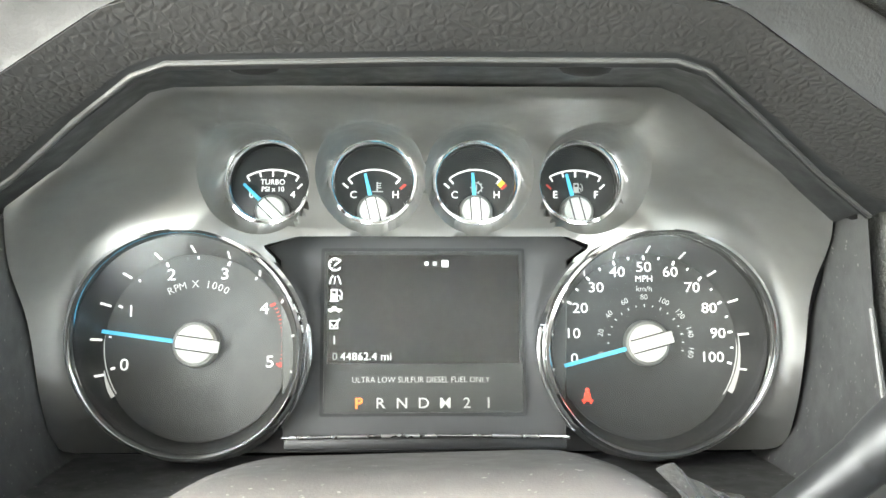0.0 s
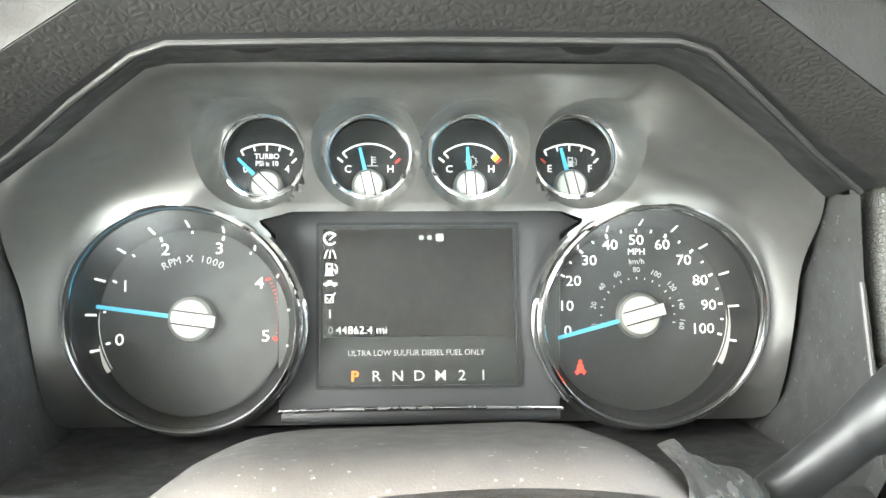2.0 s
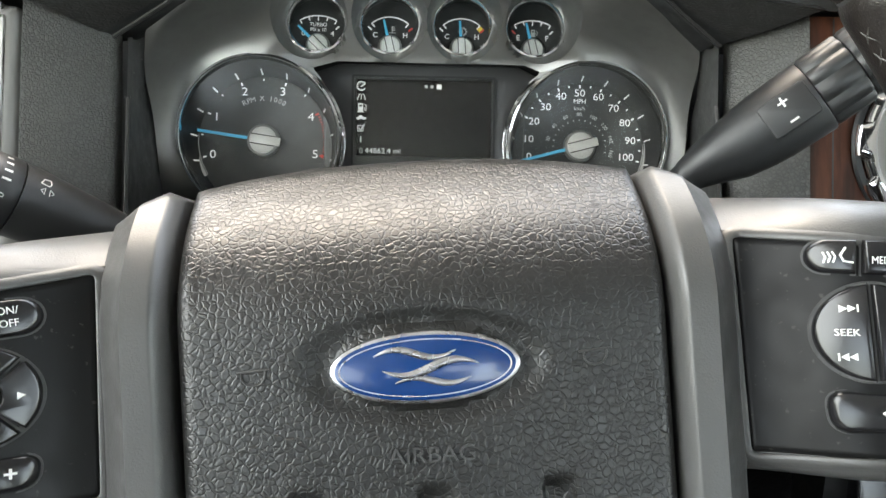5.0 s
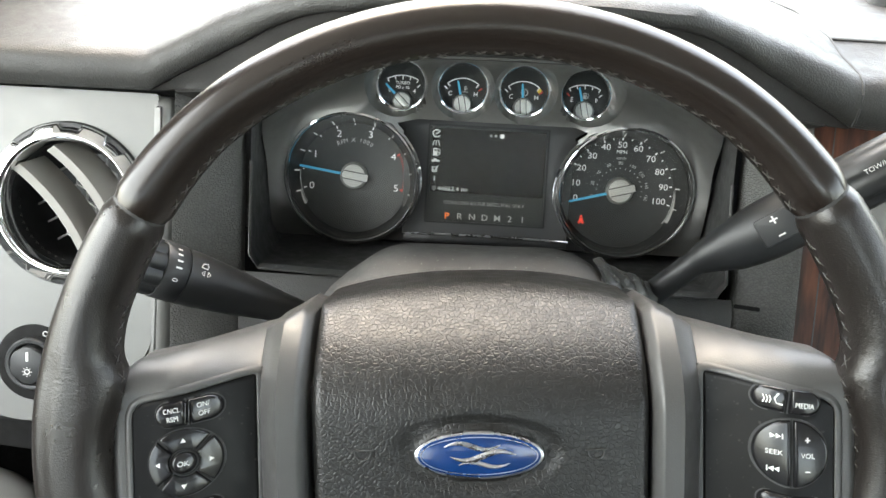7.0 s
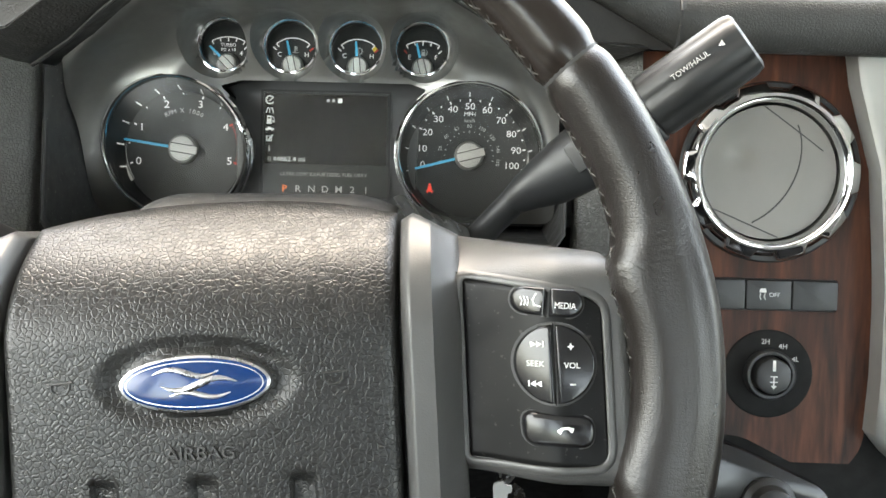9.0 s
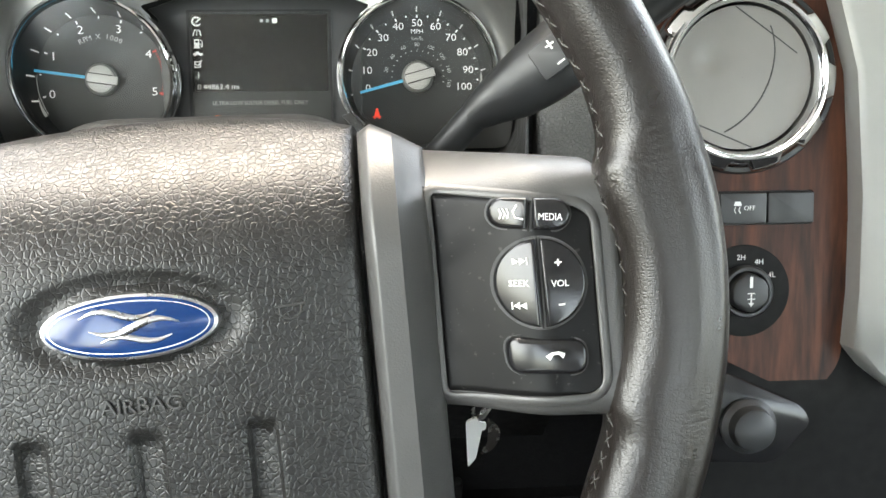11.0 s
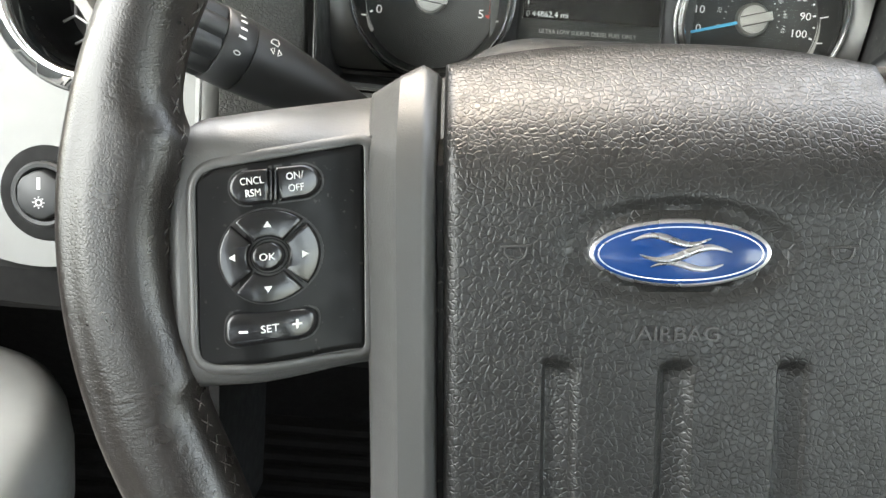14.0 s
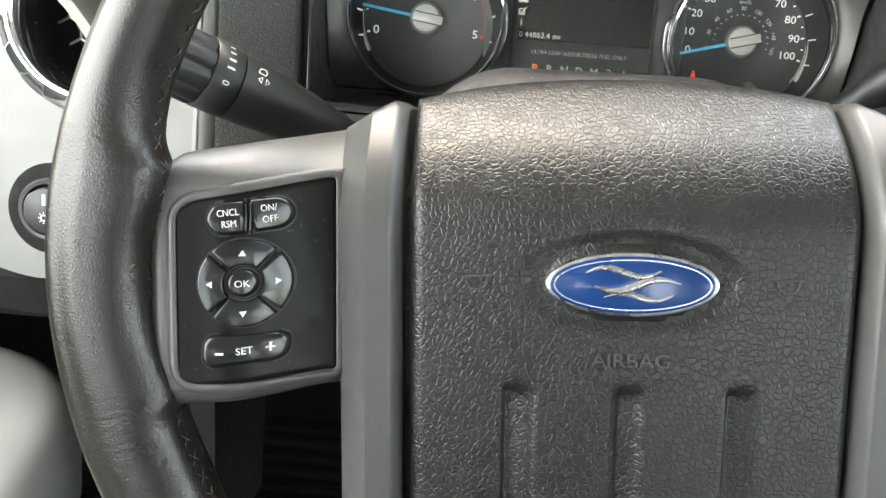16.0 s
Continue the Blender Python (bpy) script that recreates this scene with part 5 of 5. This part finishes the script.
            for s0, s1 in ((93, 267), (-87, 87)):
                p = [(13.9 * math.cos(radians(s0 + (s1 - s0) * i / 24)), 13.9 * math.sin(radians(s0 + (s1 - s0) * i / 24))) for i in range(25)]
                c = button(shifted(p, cx, cy), 2.0, bevel=1.0)
                if s0 > 0:
                    mark(letters("SEEK", 2.9, cx - 6.6, cy + 0.2, 0, -2, 0.1), c, cx - 6.6, cy, 2.0, "lettering")
                    for y, d in ((7.2, 0), (-6.8, 180)):
                        bm = prism(tri(cx - 7.4, cy + y, d), 0, 0.1)
                        prism(tri(cx - 5.4, cy + y, d), 0, 0.1, bm=bm)
                        x = -3.9 if d == 0 else -9.2
                        prism(rect(cx + x, cy + y - 1.1, cx + x + 0.4, cy + y + 1.1), 0, 0.1, bm=bm)
                        mark(bm, c, cx - 6, cy + y, 2.0)
                else:
                    mark(letters("VOL", 2.9, cx + 5.8, cy - 0.4, 0, -2, 0.1), c, cx + 5.8, cy, 2.0, "lettering")
                    bm = prism(rect(cx + 4.6, cy + 6.0, cx + 6.8, cy + 6.5), 0, 0.1)
                    prism(rect(cx + 5.45, cy + 5.15, cx + 5.95, cy + 7.35), 0, 0.1, bm=bm)
                    mark(bm, c, cx + 5.7, cy + 6.2, 2.0)
                    mark(prism(rect(cx + 4.8, cy - 7.2, cx + 6.8, cy - 6.7), 0, 0.1), c, cx + 5.8, cy - 7, 2.0)
            c = button(rounded([(117.6, -26.4), (141.4, -27.2), (142.0, -16.4), (117.0, -14.4)], 4.8, 6), 2.4, bevel=1.8)
            bm = tube([(129.2, -21.2, 0.2), (130.6, -19.8, 0.2), (132.6, -19.6, 0.2), (134.2, -20.6, 0.2)], [0.9, 0.5, 0.5, 0.9], 6, flat=0.4)
            mark(bm, c, 131.6, -20.4, 2.4)
    # the hub behind the covers
    part("hub", loft([rounded_ring(90, 26, -100, 20, -16), rounded_ring(88, 34, -100, 20, -40), rounded_ring(70, 40, -95, 20, -70)]), BLACK_SOFT, w)
    for s in (-1, 1):
        rows = []
        for r in (90, 130, 168):
            rows.append([(s * r, 22, -10 - 16 * (1 - smooth(90, 165, r))), (s * r, -26, -8 - 12 * (1 - smooth(90, 165, r))), (s * r, -26, -16 - 14 * (1 - smooth(90, 165, r))), (s * r, 22, -20 - 16 * (1 - smooth(90, 165, r)))])
        part("spoke_core", loft(rows), BLACK, w)
    part("lower_spoke", loft([[(-40, -110, -6), (40, -110, -6), (40, -110, -26), (-40, -110, -26)], [(-34, -165, 0), (34, -165, 0), (34, -165, -10), (-34, -165, -10)]]), SATIN, w)
    return w


def rounded_ring(x, top, bottom, r, z):
    return [(a, b, z) for a, b in rounded([(-x, bottom), (x, bottom), (x, top), (-x, top)], r, 5)]


steering_wheel()


# ---- steering column, levers and key ----
def column():
    c = thing("steering_column", COLUMN, "black plastic steering column shroud", "steering column")
    rings = []
    for z, g, top in ((-86, 0.72, 48), (-92, 0.88, 60.5), (-102, 0.97, 69), (-118, 1.0, 73.5), (-150, 1.02, 73.5), (-190, 1.05, 71), (-240, 1.06, 66)):
        sec = rounded([(-98, -70), (98, -70), (98, top - 36), (56, top), (-54, top), (-98, top - 34)], [20, 20, 22, 16, 16, 22], 5)
        rings.append([(x * g, y * (g if y < 0 else 1.0), z) for x, y in sec])
    part("upper_shroud", loft(rings), SHROUD, c, "dusty black column shroud")
    rings = []
    for z, g in ((-150, 1.0), (-124, 1.05), (-114, 0.9)):
        sec = rounded([(66, 20), (106, 14), (108, 40), (84, 56), (66, 60)], 8, 4)
        rings.append([((x - 88) * g + 88, (y - 38) * g + 38, z) for x, y in sec])
    part("lever_boot", loft(rings), BLACK, c, "black folded lever boot")
    rows = []
    for i in range(37):
        s = i / 36.0
        row = []
        for j in range(13):
            t = j / 12.0
            fold = 0.9 * math.sin(11 * s + 5 * t) + 0.6 * math.sin(23 * s - 9 * t)
            peak = 3.0 * math.exp(-((s - 0.1) / 0.1) ** 2) * (1 - t)
            top = Vector((58 + 44 * s, 171 + 18 * s, 909.5 - 28 * s + peak + 2.5 * math.sin(math.pi * s)))
            low = Vector((61 + 36 * s, 146 + 26 * s, 905 - 34 * s))
            p = top.lerp(low, t) + Vector((0.4, -0.5, 0.8)) * (fold + 3.0 * math.sin(math.pi * t))
            row.append(at(COLUMN, p))
        rows.append(row)
    part("boot_flap", loft(rows, cap=False, wrap=False), BOOT, c, "crumpled glossy dark film at the lever")
    return c


column()


def along(a, b, face=(0, -1, 0)):
    """A frame with z along the way from a to b (millimetres of the world) and x as near to face as can be."""
    a, b = Vector(a) * 0.001, Vector(b) * 0.001
    z = (b - a).normalized()
    x = (Vector(face) - z * z.dot(Vector(face))).normalized()
    y = z.cross(x)
    m = Matrix((x, y, z)).transposed().to_4x4()
    m.translation = a
    return m


def ribbed(r, n, depth, k=72, ex=1.0):
    out = []
    for i in range(k):
        a = 2 * math.pi * i / k
        d = depth * (0.5 + 0.5 * math.cos(n * a)) ** 3
        out.append(((r - d) * math.cos(a), ex * (r - d) * math.sin(a)))
    return out


def gear_lever():
    rot = Matrix(((0, 0, 1, 0), (0, -1, 0, 0), (1, 0, 0, 0), (0, 0, 0, 1)))
    m = along((119.8, 185, 904.3), (219.4, 172.3, 993), (0, -0.8, 0.6))
    g = thing("gear_lever", m, "black plastic column gear lever with plus and minus buttons", "gear lever")
    # x faces the driver, z runs to the tip
    elbow = [at(m, p) for p in ((84, 195, 858), (98, 190, 874), (110.5, 186.5, 892))] + [(0, 0, 2), (0, 0, 12)]
    part("neck", tube(elbow, [9, 8, 7.4, 7.6, 10], 18), BLACK, g, "thin bent neck")

    def broaden(bm, f):
        """Fuller on the lower side."""
        for v in bm.verts:
            if v.co.y > 0:
                v.co.y *= 1 + (f - 1) * smooth(2, 22, v.co.z)
        return bm

    part("stem", broaden(lathe([(7.4, -1), (10.0, 9), (12.3, 22), (13.9, 34), (14.5, 42), (14.8, 63), (14.4, 64)], 40, cap=True), 1.32), BLACK, g, "smooth black tapering stem")
    bm = loft([[(x, y, z) for x, y in ribbed(15.2 - e, 12, 1.2)] for z, e in ((64.5, 0.6), (65.5, 0), (82, 0), (83, 0.8))])
    part("collar", broaden(bm, 1.24), BLACK, g, "ribbed black collar")
    bm = loft([[(x, y, z) for x, y in ribbed(15.4 - e, 8, 1.2)] for z, e in ((83.5, 0.8), (85, 0), (131, 0.7), (135, 1.8), (136, 4.2))])
    k = part("knob", broaden(bm, 1.18), BLACK, g, "black knob with white lettering")
    bm = letters("TOW/HAUL", 3.7, 0, 0, 0, 0, 0.15)
    bm.transform(Matrix.Translation((15.1, -1.8, 110)) @ rot)
    part("lettering", bm, WHITE_PRINT, k, smooth=0)
    bm = prism([(-1.4, 0), (1.2, -1.5), (1.2, 1.5)], 0, 0.15)
    bm.transform(Matrix.Translation((15.0, -1.8, 126)) @ rot)
    part("arrow", bm, WHITE_PRINT, k, smooth=0)
    # rocker with plus and minus
    bm = prism(rect(40, -8.0, 62, 8.0, 2), 0, 1.6, 0.8)
    bm.transform(Matrix.Translation((13.5, 2.4, 0)) @ rot)
    r = part("rocker", bm, BLACK, g, "black rocker button")
    bm = prism(rect(50.5 - 2.2, 3.9, 50.5 + 2.2, 4.8), 0, 0.2)
    prism(rect(50.5 - 0.45, 2.1, 50.5 + 0.45, 6.6), 0, 0.2, bm=bm)
    bm.transform(Matrix.Translation((15.1, 2.4, 0)) @ rot)
    part("plus", bm, WHITE_PRINT, r, smooth=0)
    bm = prism(rect(50.5 - 2.0, -5.2, 50.5 + 2.0, -4.3), 0, 0.2)
    bm.transform(Matrix.Translation((15.1, 2.4, 0)) @ rot)
    part("minus", bm, WHITE_PRINT, r, smooth=0)


gear_lever()


def stalk():
    rot = Matrix(((0, 0, 1, 0), (0, 1, 0, 0), (-1, 0, 0, 0), (0, 0, 0, 1)))
    m = along((-111.4, 165.7, 865.2), (-197, 119, 931))
    g = thing("indicator_stalk", m, "black plastic indicator stalk with wiper markings", "stalk")
    part("arm", lathe([(7, -10), (8.5, 8), (11.0, 28), (13.4, 48), (15.0, 66), (15.3, 75.5)], 36, cap=True), BLACK, g, "smooth black stalk arm")
    part("band", lathe([(15.2, 76), (15.6, 76.7), (15.6, 88), (15.2, 88.6)], 36, cap=True), BLACK, g)
    bm = loft([[(x, y, z) for x, y in ribbed(15.5 - e, 9, 1.7)] for z, e in ((89, 0.3), (90, 0), (114, 0.3), (117, 2.5), (118, 5))])
    part("twist_end", bm, BLACK, g, "ribbed black twist end")

    def put(bm, ang, z, name="mark"):
        bm.transform(Matrix.Translation((0, 0, -0.45 if z < 76 else 0.0)))
        bm.transform(pose(0, 0, 0, 0, 0, ang) @ Matrix.Translation((15.62, 0, z)) @ rot)
        part(name, bm, WHITE_PRINT, g, smooth=0)

    for i, h in enumerate((3.4, 3.0, 2.6, 2.2)):
        put(prism(rect(-h / 2, -0.45, h / 2, 0.45), 0, 0.15), 55 + 14 * i, 82.5)
    put(letters("0", 4.4, 0, 0, 0, 90, 0.15), 31, 82.5, "numeral")
    put(prism(rect(-1.6, -0.5, 1.6, 0.5), 0, 0.15), 46, 104)
    bm = tube([(-2, -1.2, 0.1), (-1, 1.2, 0.1), (1.4, 1.6, 0.1), (2.0, 0, 0.1), (1.4, -1.6, 0.1), (-2, -1.2, 0.1)], 0.25, 5)
    put(bm, 76, 68, "symbol")
    bm = tube([(-2.6, 0, 0.1), (-1, 1.4, 0.1), (-1, -1.4, 0.1), (-2.6, 0, 0.1)], 0.22, 5)
    tube([(2.6, 0, 0.1), (1, 1.4, 0.1), (1, -1.4, 0.1), (2.6, 0, 0.1)], 0.22, 5, bm=bm)
    put(bm, 60, 67, "symbol")


stalk()


def key():
    m = Matrix.Translation((0.1185, 0.100, 0.786)) @ pose(0, 0, 0, 90, 0, 0)
    k = thing("ignition_key", m, "metal ignition keys hanging on a ring from the column", "key")
    part("lock", lathe([(13, -60), (13, -22), (11, -20), (4, -19.6), (0.1, -19.6)], 28, 4, 22), BLACK, k)
    part("hanger", tube([(4, 22, -20), (4.5, 16, -8), (3.5, 10, -1), (0.5, 6, 1), (-2, 3, 0.5)], [1.6, 1.9, 2.1, 1.9, 1.2], 8), KEY_METAL, k, "curved silver key head")
    part("shank", tube([(-4, 16, 0), (-3.6, 8, 0.6), (-2.8, 1, 0.6)], 1.1, 8), KEY_METAL, k)
    part("tag", prism(rounded([(-6.8, 3.0), (-2.4, 5.5), (0.2, 2.2), (2.4, 2.2), (2.2, -1.4), (0.4, -2), (-1.8, -19.5), (-5.0, -24.5)], [1, 1, 0.5, 0.8, 0.8, 0.5, 0.8, 0.6], 3), 0.5, 2.0, 0.3), PAPER, k, "white plastic tag")
    part("blade_head", prism(rounded([(3.4, 2.0), (6.8, 0), (9.2, -5.0), (8.8, -11.5), (5.5, -17), (1.0, -19.0), (4.2, -12.5), (4.4, -4.0)], [1, 2, 2, 2, 2, 1, 2, 2], 3), -2.0, -0.2, 0.5), KEY_METAL, k, "rounded silver key head")


key()


# ---- switches on the fascia ----
def fascia_at(u, v, w=0.0):
    return (FASCIA if u < 0 else WOOD_FACE) @ Matrix.Translation((u * 0.001, v * 0.001, w * 0.001))


def switch_bank():
    b = thing("switch_bank", fascia_at(0, 0, 2), "row of flat black push switches set in the wood panel", "switch")
    part("well", prism(rect(222.2, 5.4, 299.3, 23.0, 1.8), -12, -3), BLACK, b)
    for i, x in enumerate((222.6, 248.0, 273.6)):
        s = part("switch", prism(rect(x, 6.0, x + 24.9, 22.4, 1.2), -4, 1.2, 0.7), BLACK, b, "flat black push switch")
        if i == 1:
            part("lettering", letters("OFF", 3.5, x + 15.6, 14.2, 1.25, 0, 0.1), WHITE_PRINT, s, smooth=0)
            bm = prism([(x + 7.0, 15.5), (x + 11.4, 15.5), (x + 10.6, 17.8), (x + 7.8, 17.8)], 1.25, 1.35)
            tube([(x + 8.0, 15, 1.3), (x + 7.4, 13.2, 1.3), (x + 8.2, 11.6, 1.3)], 0.3, 5, bm=bm)
            tube([(x + 10.4, 15, 1.3), (x + 9.8, 13.2, 1.3), (x + 10.8, 11.6, 1.3)], 0.3, 5, bm=bm)
            part("skid_symbol", bm, WHITE_PRINT, s, smooth=0)


switch_bank()


def rotary(name, u, v, r, label, marks, symbol, fat=1.0):
    k = thing(name, fascia_at(u, v), label, "rotary switch")
    part("plate", lathe([(r + 0.5, -3), (r, 0.8), (r - 1.2, 1.4), (r * 0.66, 0.8), (0.1, 0.6)], 56), DEEP_BLACK, k, "deep black round plate")
    part("skirt", lathe([(fat * r * f, z) for f, z in ((0.57, 0.5), (0.57, 5.2), (0.53, 6.4), (0.47, 6.2), (0.44, 4.0))], 48), BLACK, k, "black raised collar")
    bm = loft([[(x, y, z) for x, y in ribbed(fat * r * 0.42 - e, 6, 0.5)] for z, e in ((1, 0), (8.4, 0.2), (9.5, 0.7), (10, 1.9))])
    c = part("knob", bm, BLACK, k, "black turning knob")
    part("pointer", prism(rect(-0.8, r * 0.12, 0.8, r * 0.36), 9.9, 10.2), WHITE_PRINT, c, smooth=0)
    for s, x, y, size in marks:
        part("lettering", letters(s, size, x, y, 1.4, 0, 0.1), WHITE_PRINT, k, smooth=0)
    symbol(c)
    return k


def axle(c):
    bm = box(-0.35, -6.0, 10.0, 0.35, 0.2, 10.3)
    for y in (0.0, -3.0):
        box(-2.0, y - 0.3, 10.0, 2.0, y + 0.3, 10.3, bm=bm)
    prism([(-1.6, -5.0), (0, -7.0), (1.6, -5.0)], 10.0, 10.3, bm=bm)
    part("axle_symbol", bm, WHITE_PRINT, c, smooth=0)


def sun_mark(c):
    bm = arc(0, -3.6, 1.5, 0, 360, 0.6, 10.0)
    for i in range(8):
        x, y = polar(0, -3.6, 3.0, 45 * i)
        p, q = polar(0, -3.6, 2.3, 45 * i)
        tube([(p, q, 10.1), (x, y, 10.1)], 0.28, 5, bm=bm)
    part("lamp_symbol", bm, WHITE_PRINT, c, smooth=0)


rotary("drive_selector", 262.6, -30, 24.6, "round black four-wheel drive selector with white lettering", (("2H", -2.2, 18.0, 4.0), ("4H", 7.6, 15.4, 4.0), ("4L", 14.6, 8.4, 4.0)), axle)
rotary("headlamp_switch", -277, -27, 24, "round black headlamp switch on the pale panel", (("O", 7.2, 18.5, 4.8),), sun_mark, 1.2)


def dimmer():
    k = thing("dimmer_knob", fascia_at(258.6, -97, 5), "small black knob in a dark recess below the wood panel", "rotary switch")
    part("plate", prism(rounded([(-50, -22), (20, -26), (40, -4), (34, 6), (-20, 30), (-50, 32)], [6, 8, 8, 6, 10, 6], 4), -6, 4, 2), BLACK_GLOSS, k)
    part("knob", lathe([(15, 3), (15, 6), (12, 8), (11, 14), (9.5, 15), (0.1, 15)], 36, 4, -4), BLACK, k)


dimmer()


# ---- things on and around the dashboard ----
def surroundings():
    f = thing("green_tray", Matrix.Translation((-0.228, 0.412, 0.9965)), "translucent green plastic tray with a slot, lying on the dashboard", "tray")
    part("front_side", plate([(0, 0), (262, 0), (262, 5), (150, 11), (75, 15), (0, 14)], [circle(36, 5.5, 15, 3.2, 24)], 0, 2.5), GREEN, f, "green side wall with an oval slot").matrix_local = pose(0, 0, 0, 90, 0, 4)
    part("end", box(-1, 0, 0, 1.5, 95, 15, 0.4), GREEN, f)
    part("base", prism([(2, 1), (168, 13), (160, 100), (2, 90)], 0, 2.2), GREEN, f)
    part("back_side", box(0, 92, 0, 165, 95, 15, 0.4), GREEN, f)
    rows = []
    for i in range(15):
        s = i / 14.0
        rows.append([(-150 + 268 * s, 434 + 30 * s + 46 * t * (1.05 - s), 1016.5 - 6 * s + 2.5 * math.sin(5 * s + t) - 5 * t) for t in (0, 0.25, 0.5, 0.75, 1.0)])
    sheet = loft(rows, cap=False, wrap=False)
    bmesh.ops.solidify(sheet, geom=sheet.faces[:], thickness=0.4)
    solid("paper_sheet", sheet, PAPER, ID, "white paper sheet lying over the green tray", "paper")
    rows = []
    for x, y in ((-330, 650), (-100, 652), (110, 655), (250, 668), (380, 684), (600, 720)):
        rows.append([(x, y, 935), (x, y, 954), (x, y + 5, 958), (x, y + 60, 946), (x, y + 66, 938)])
    solid("defrost_grille", loft(rows), BLACK_SOFT, ID, "black defroster strip at the foot of the windscreen", "grille")
    arm = thing("door_armrest", ID, "pale grey moulded door armrest with a black switch plate", "armrest")
    plan = rounded([(-620, -460), (-303, -460), (-303, 231), (-620, 238)], [4, 30, 95, 4], 12)
    rings = []
    for z, d in ((470, 40), (520, 24), (570, 8), (612, 1), (635, 0), (648, 3), (656, 9), (660, 18), (661, 30)):
        rings.append([(x, y, z) for x, y in offset(plan, d)])
    part("body", loft(rings), KICK, arm, "pale grey moulded armrest body", smooth=60)
    part("crease", tube([(x, y, 660.4) for x, y in ((-430, 196), (-396, 192), (-372, 183))], 1.0, 6), GREY_TRIM, arm)
    part("switch_plate", prism(rounded([(-470, -120), (-366, -120), (-363, 168), (-470, 176)], 8, 4), 655, 662.5, 1.5), BLACK, arm, "black window switch plate")
    rows = []
    for i in range(121):
        y = -150 + 5 * i
        rows.append([(x, y, 352 + (3.5 if i % 4 < 2 else 0)) for x in (-560, -300, 0, 300)])
    solid("floor_mat", loft(rows, cap=False, wrap=False), RUBBER, ID, "black ribbed rubber floor mat in the footwell", "floor mat", smooth=0)
    for x in (-20, 110):
        p = thing("pedal", Matrix.Translation((x * 0.001, 0.42, 0.388)), "black rubber pedal on a steel arm under the dashboard", "pedal", group="foot pedals")
        part("pad", box(-35, -8, -30, 35, 6, 30, 4), RUBBER, p)
        part("arm", tube([(0, 4, 10), (0, 30, 120), (0, 60, 330)], 8, 8), BLACK, p)
    # out of view; the tall back and headrest keep rear light off the pad
    seat = thing("unseen_driver_seat", Matrix.Translation((0, -0.62, 0.29)), "unseen dark leather driver seat behind the wheel, added to block rear light", "seat")
    part("cushion", box(-270, -200, 60, 270, 290, 230, 40), LEATHER, seat)
    part("backrest", box(-270, -300, 180, 270, -180, 830, 40), LEATHER, seat)
    part("headrest", box(-135, -290, 850, 135, -190, 1040, 35), LEATHER, seat)


surroundings()
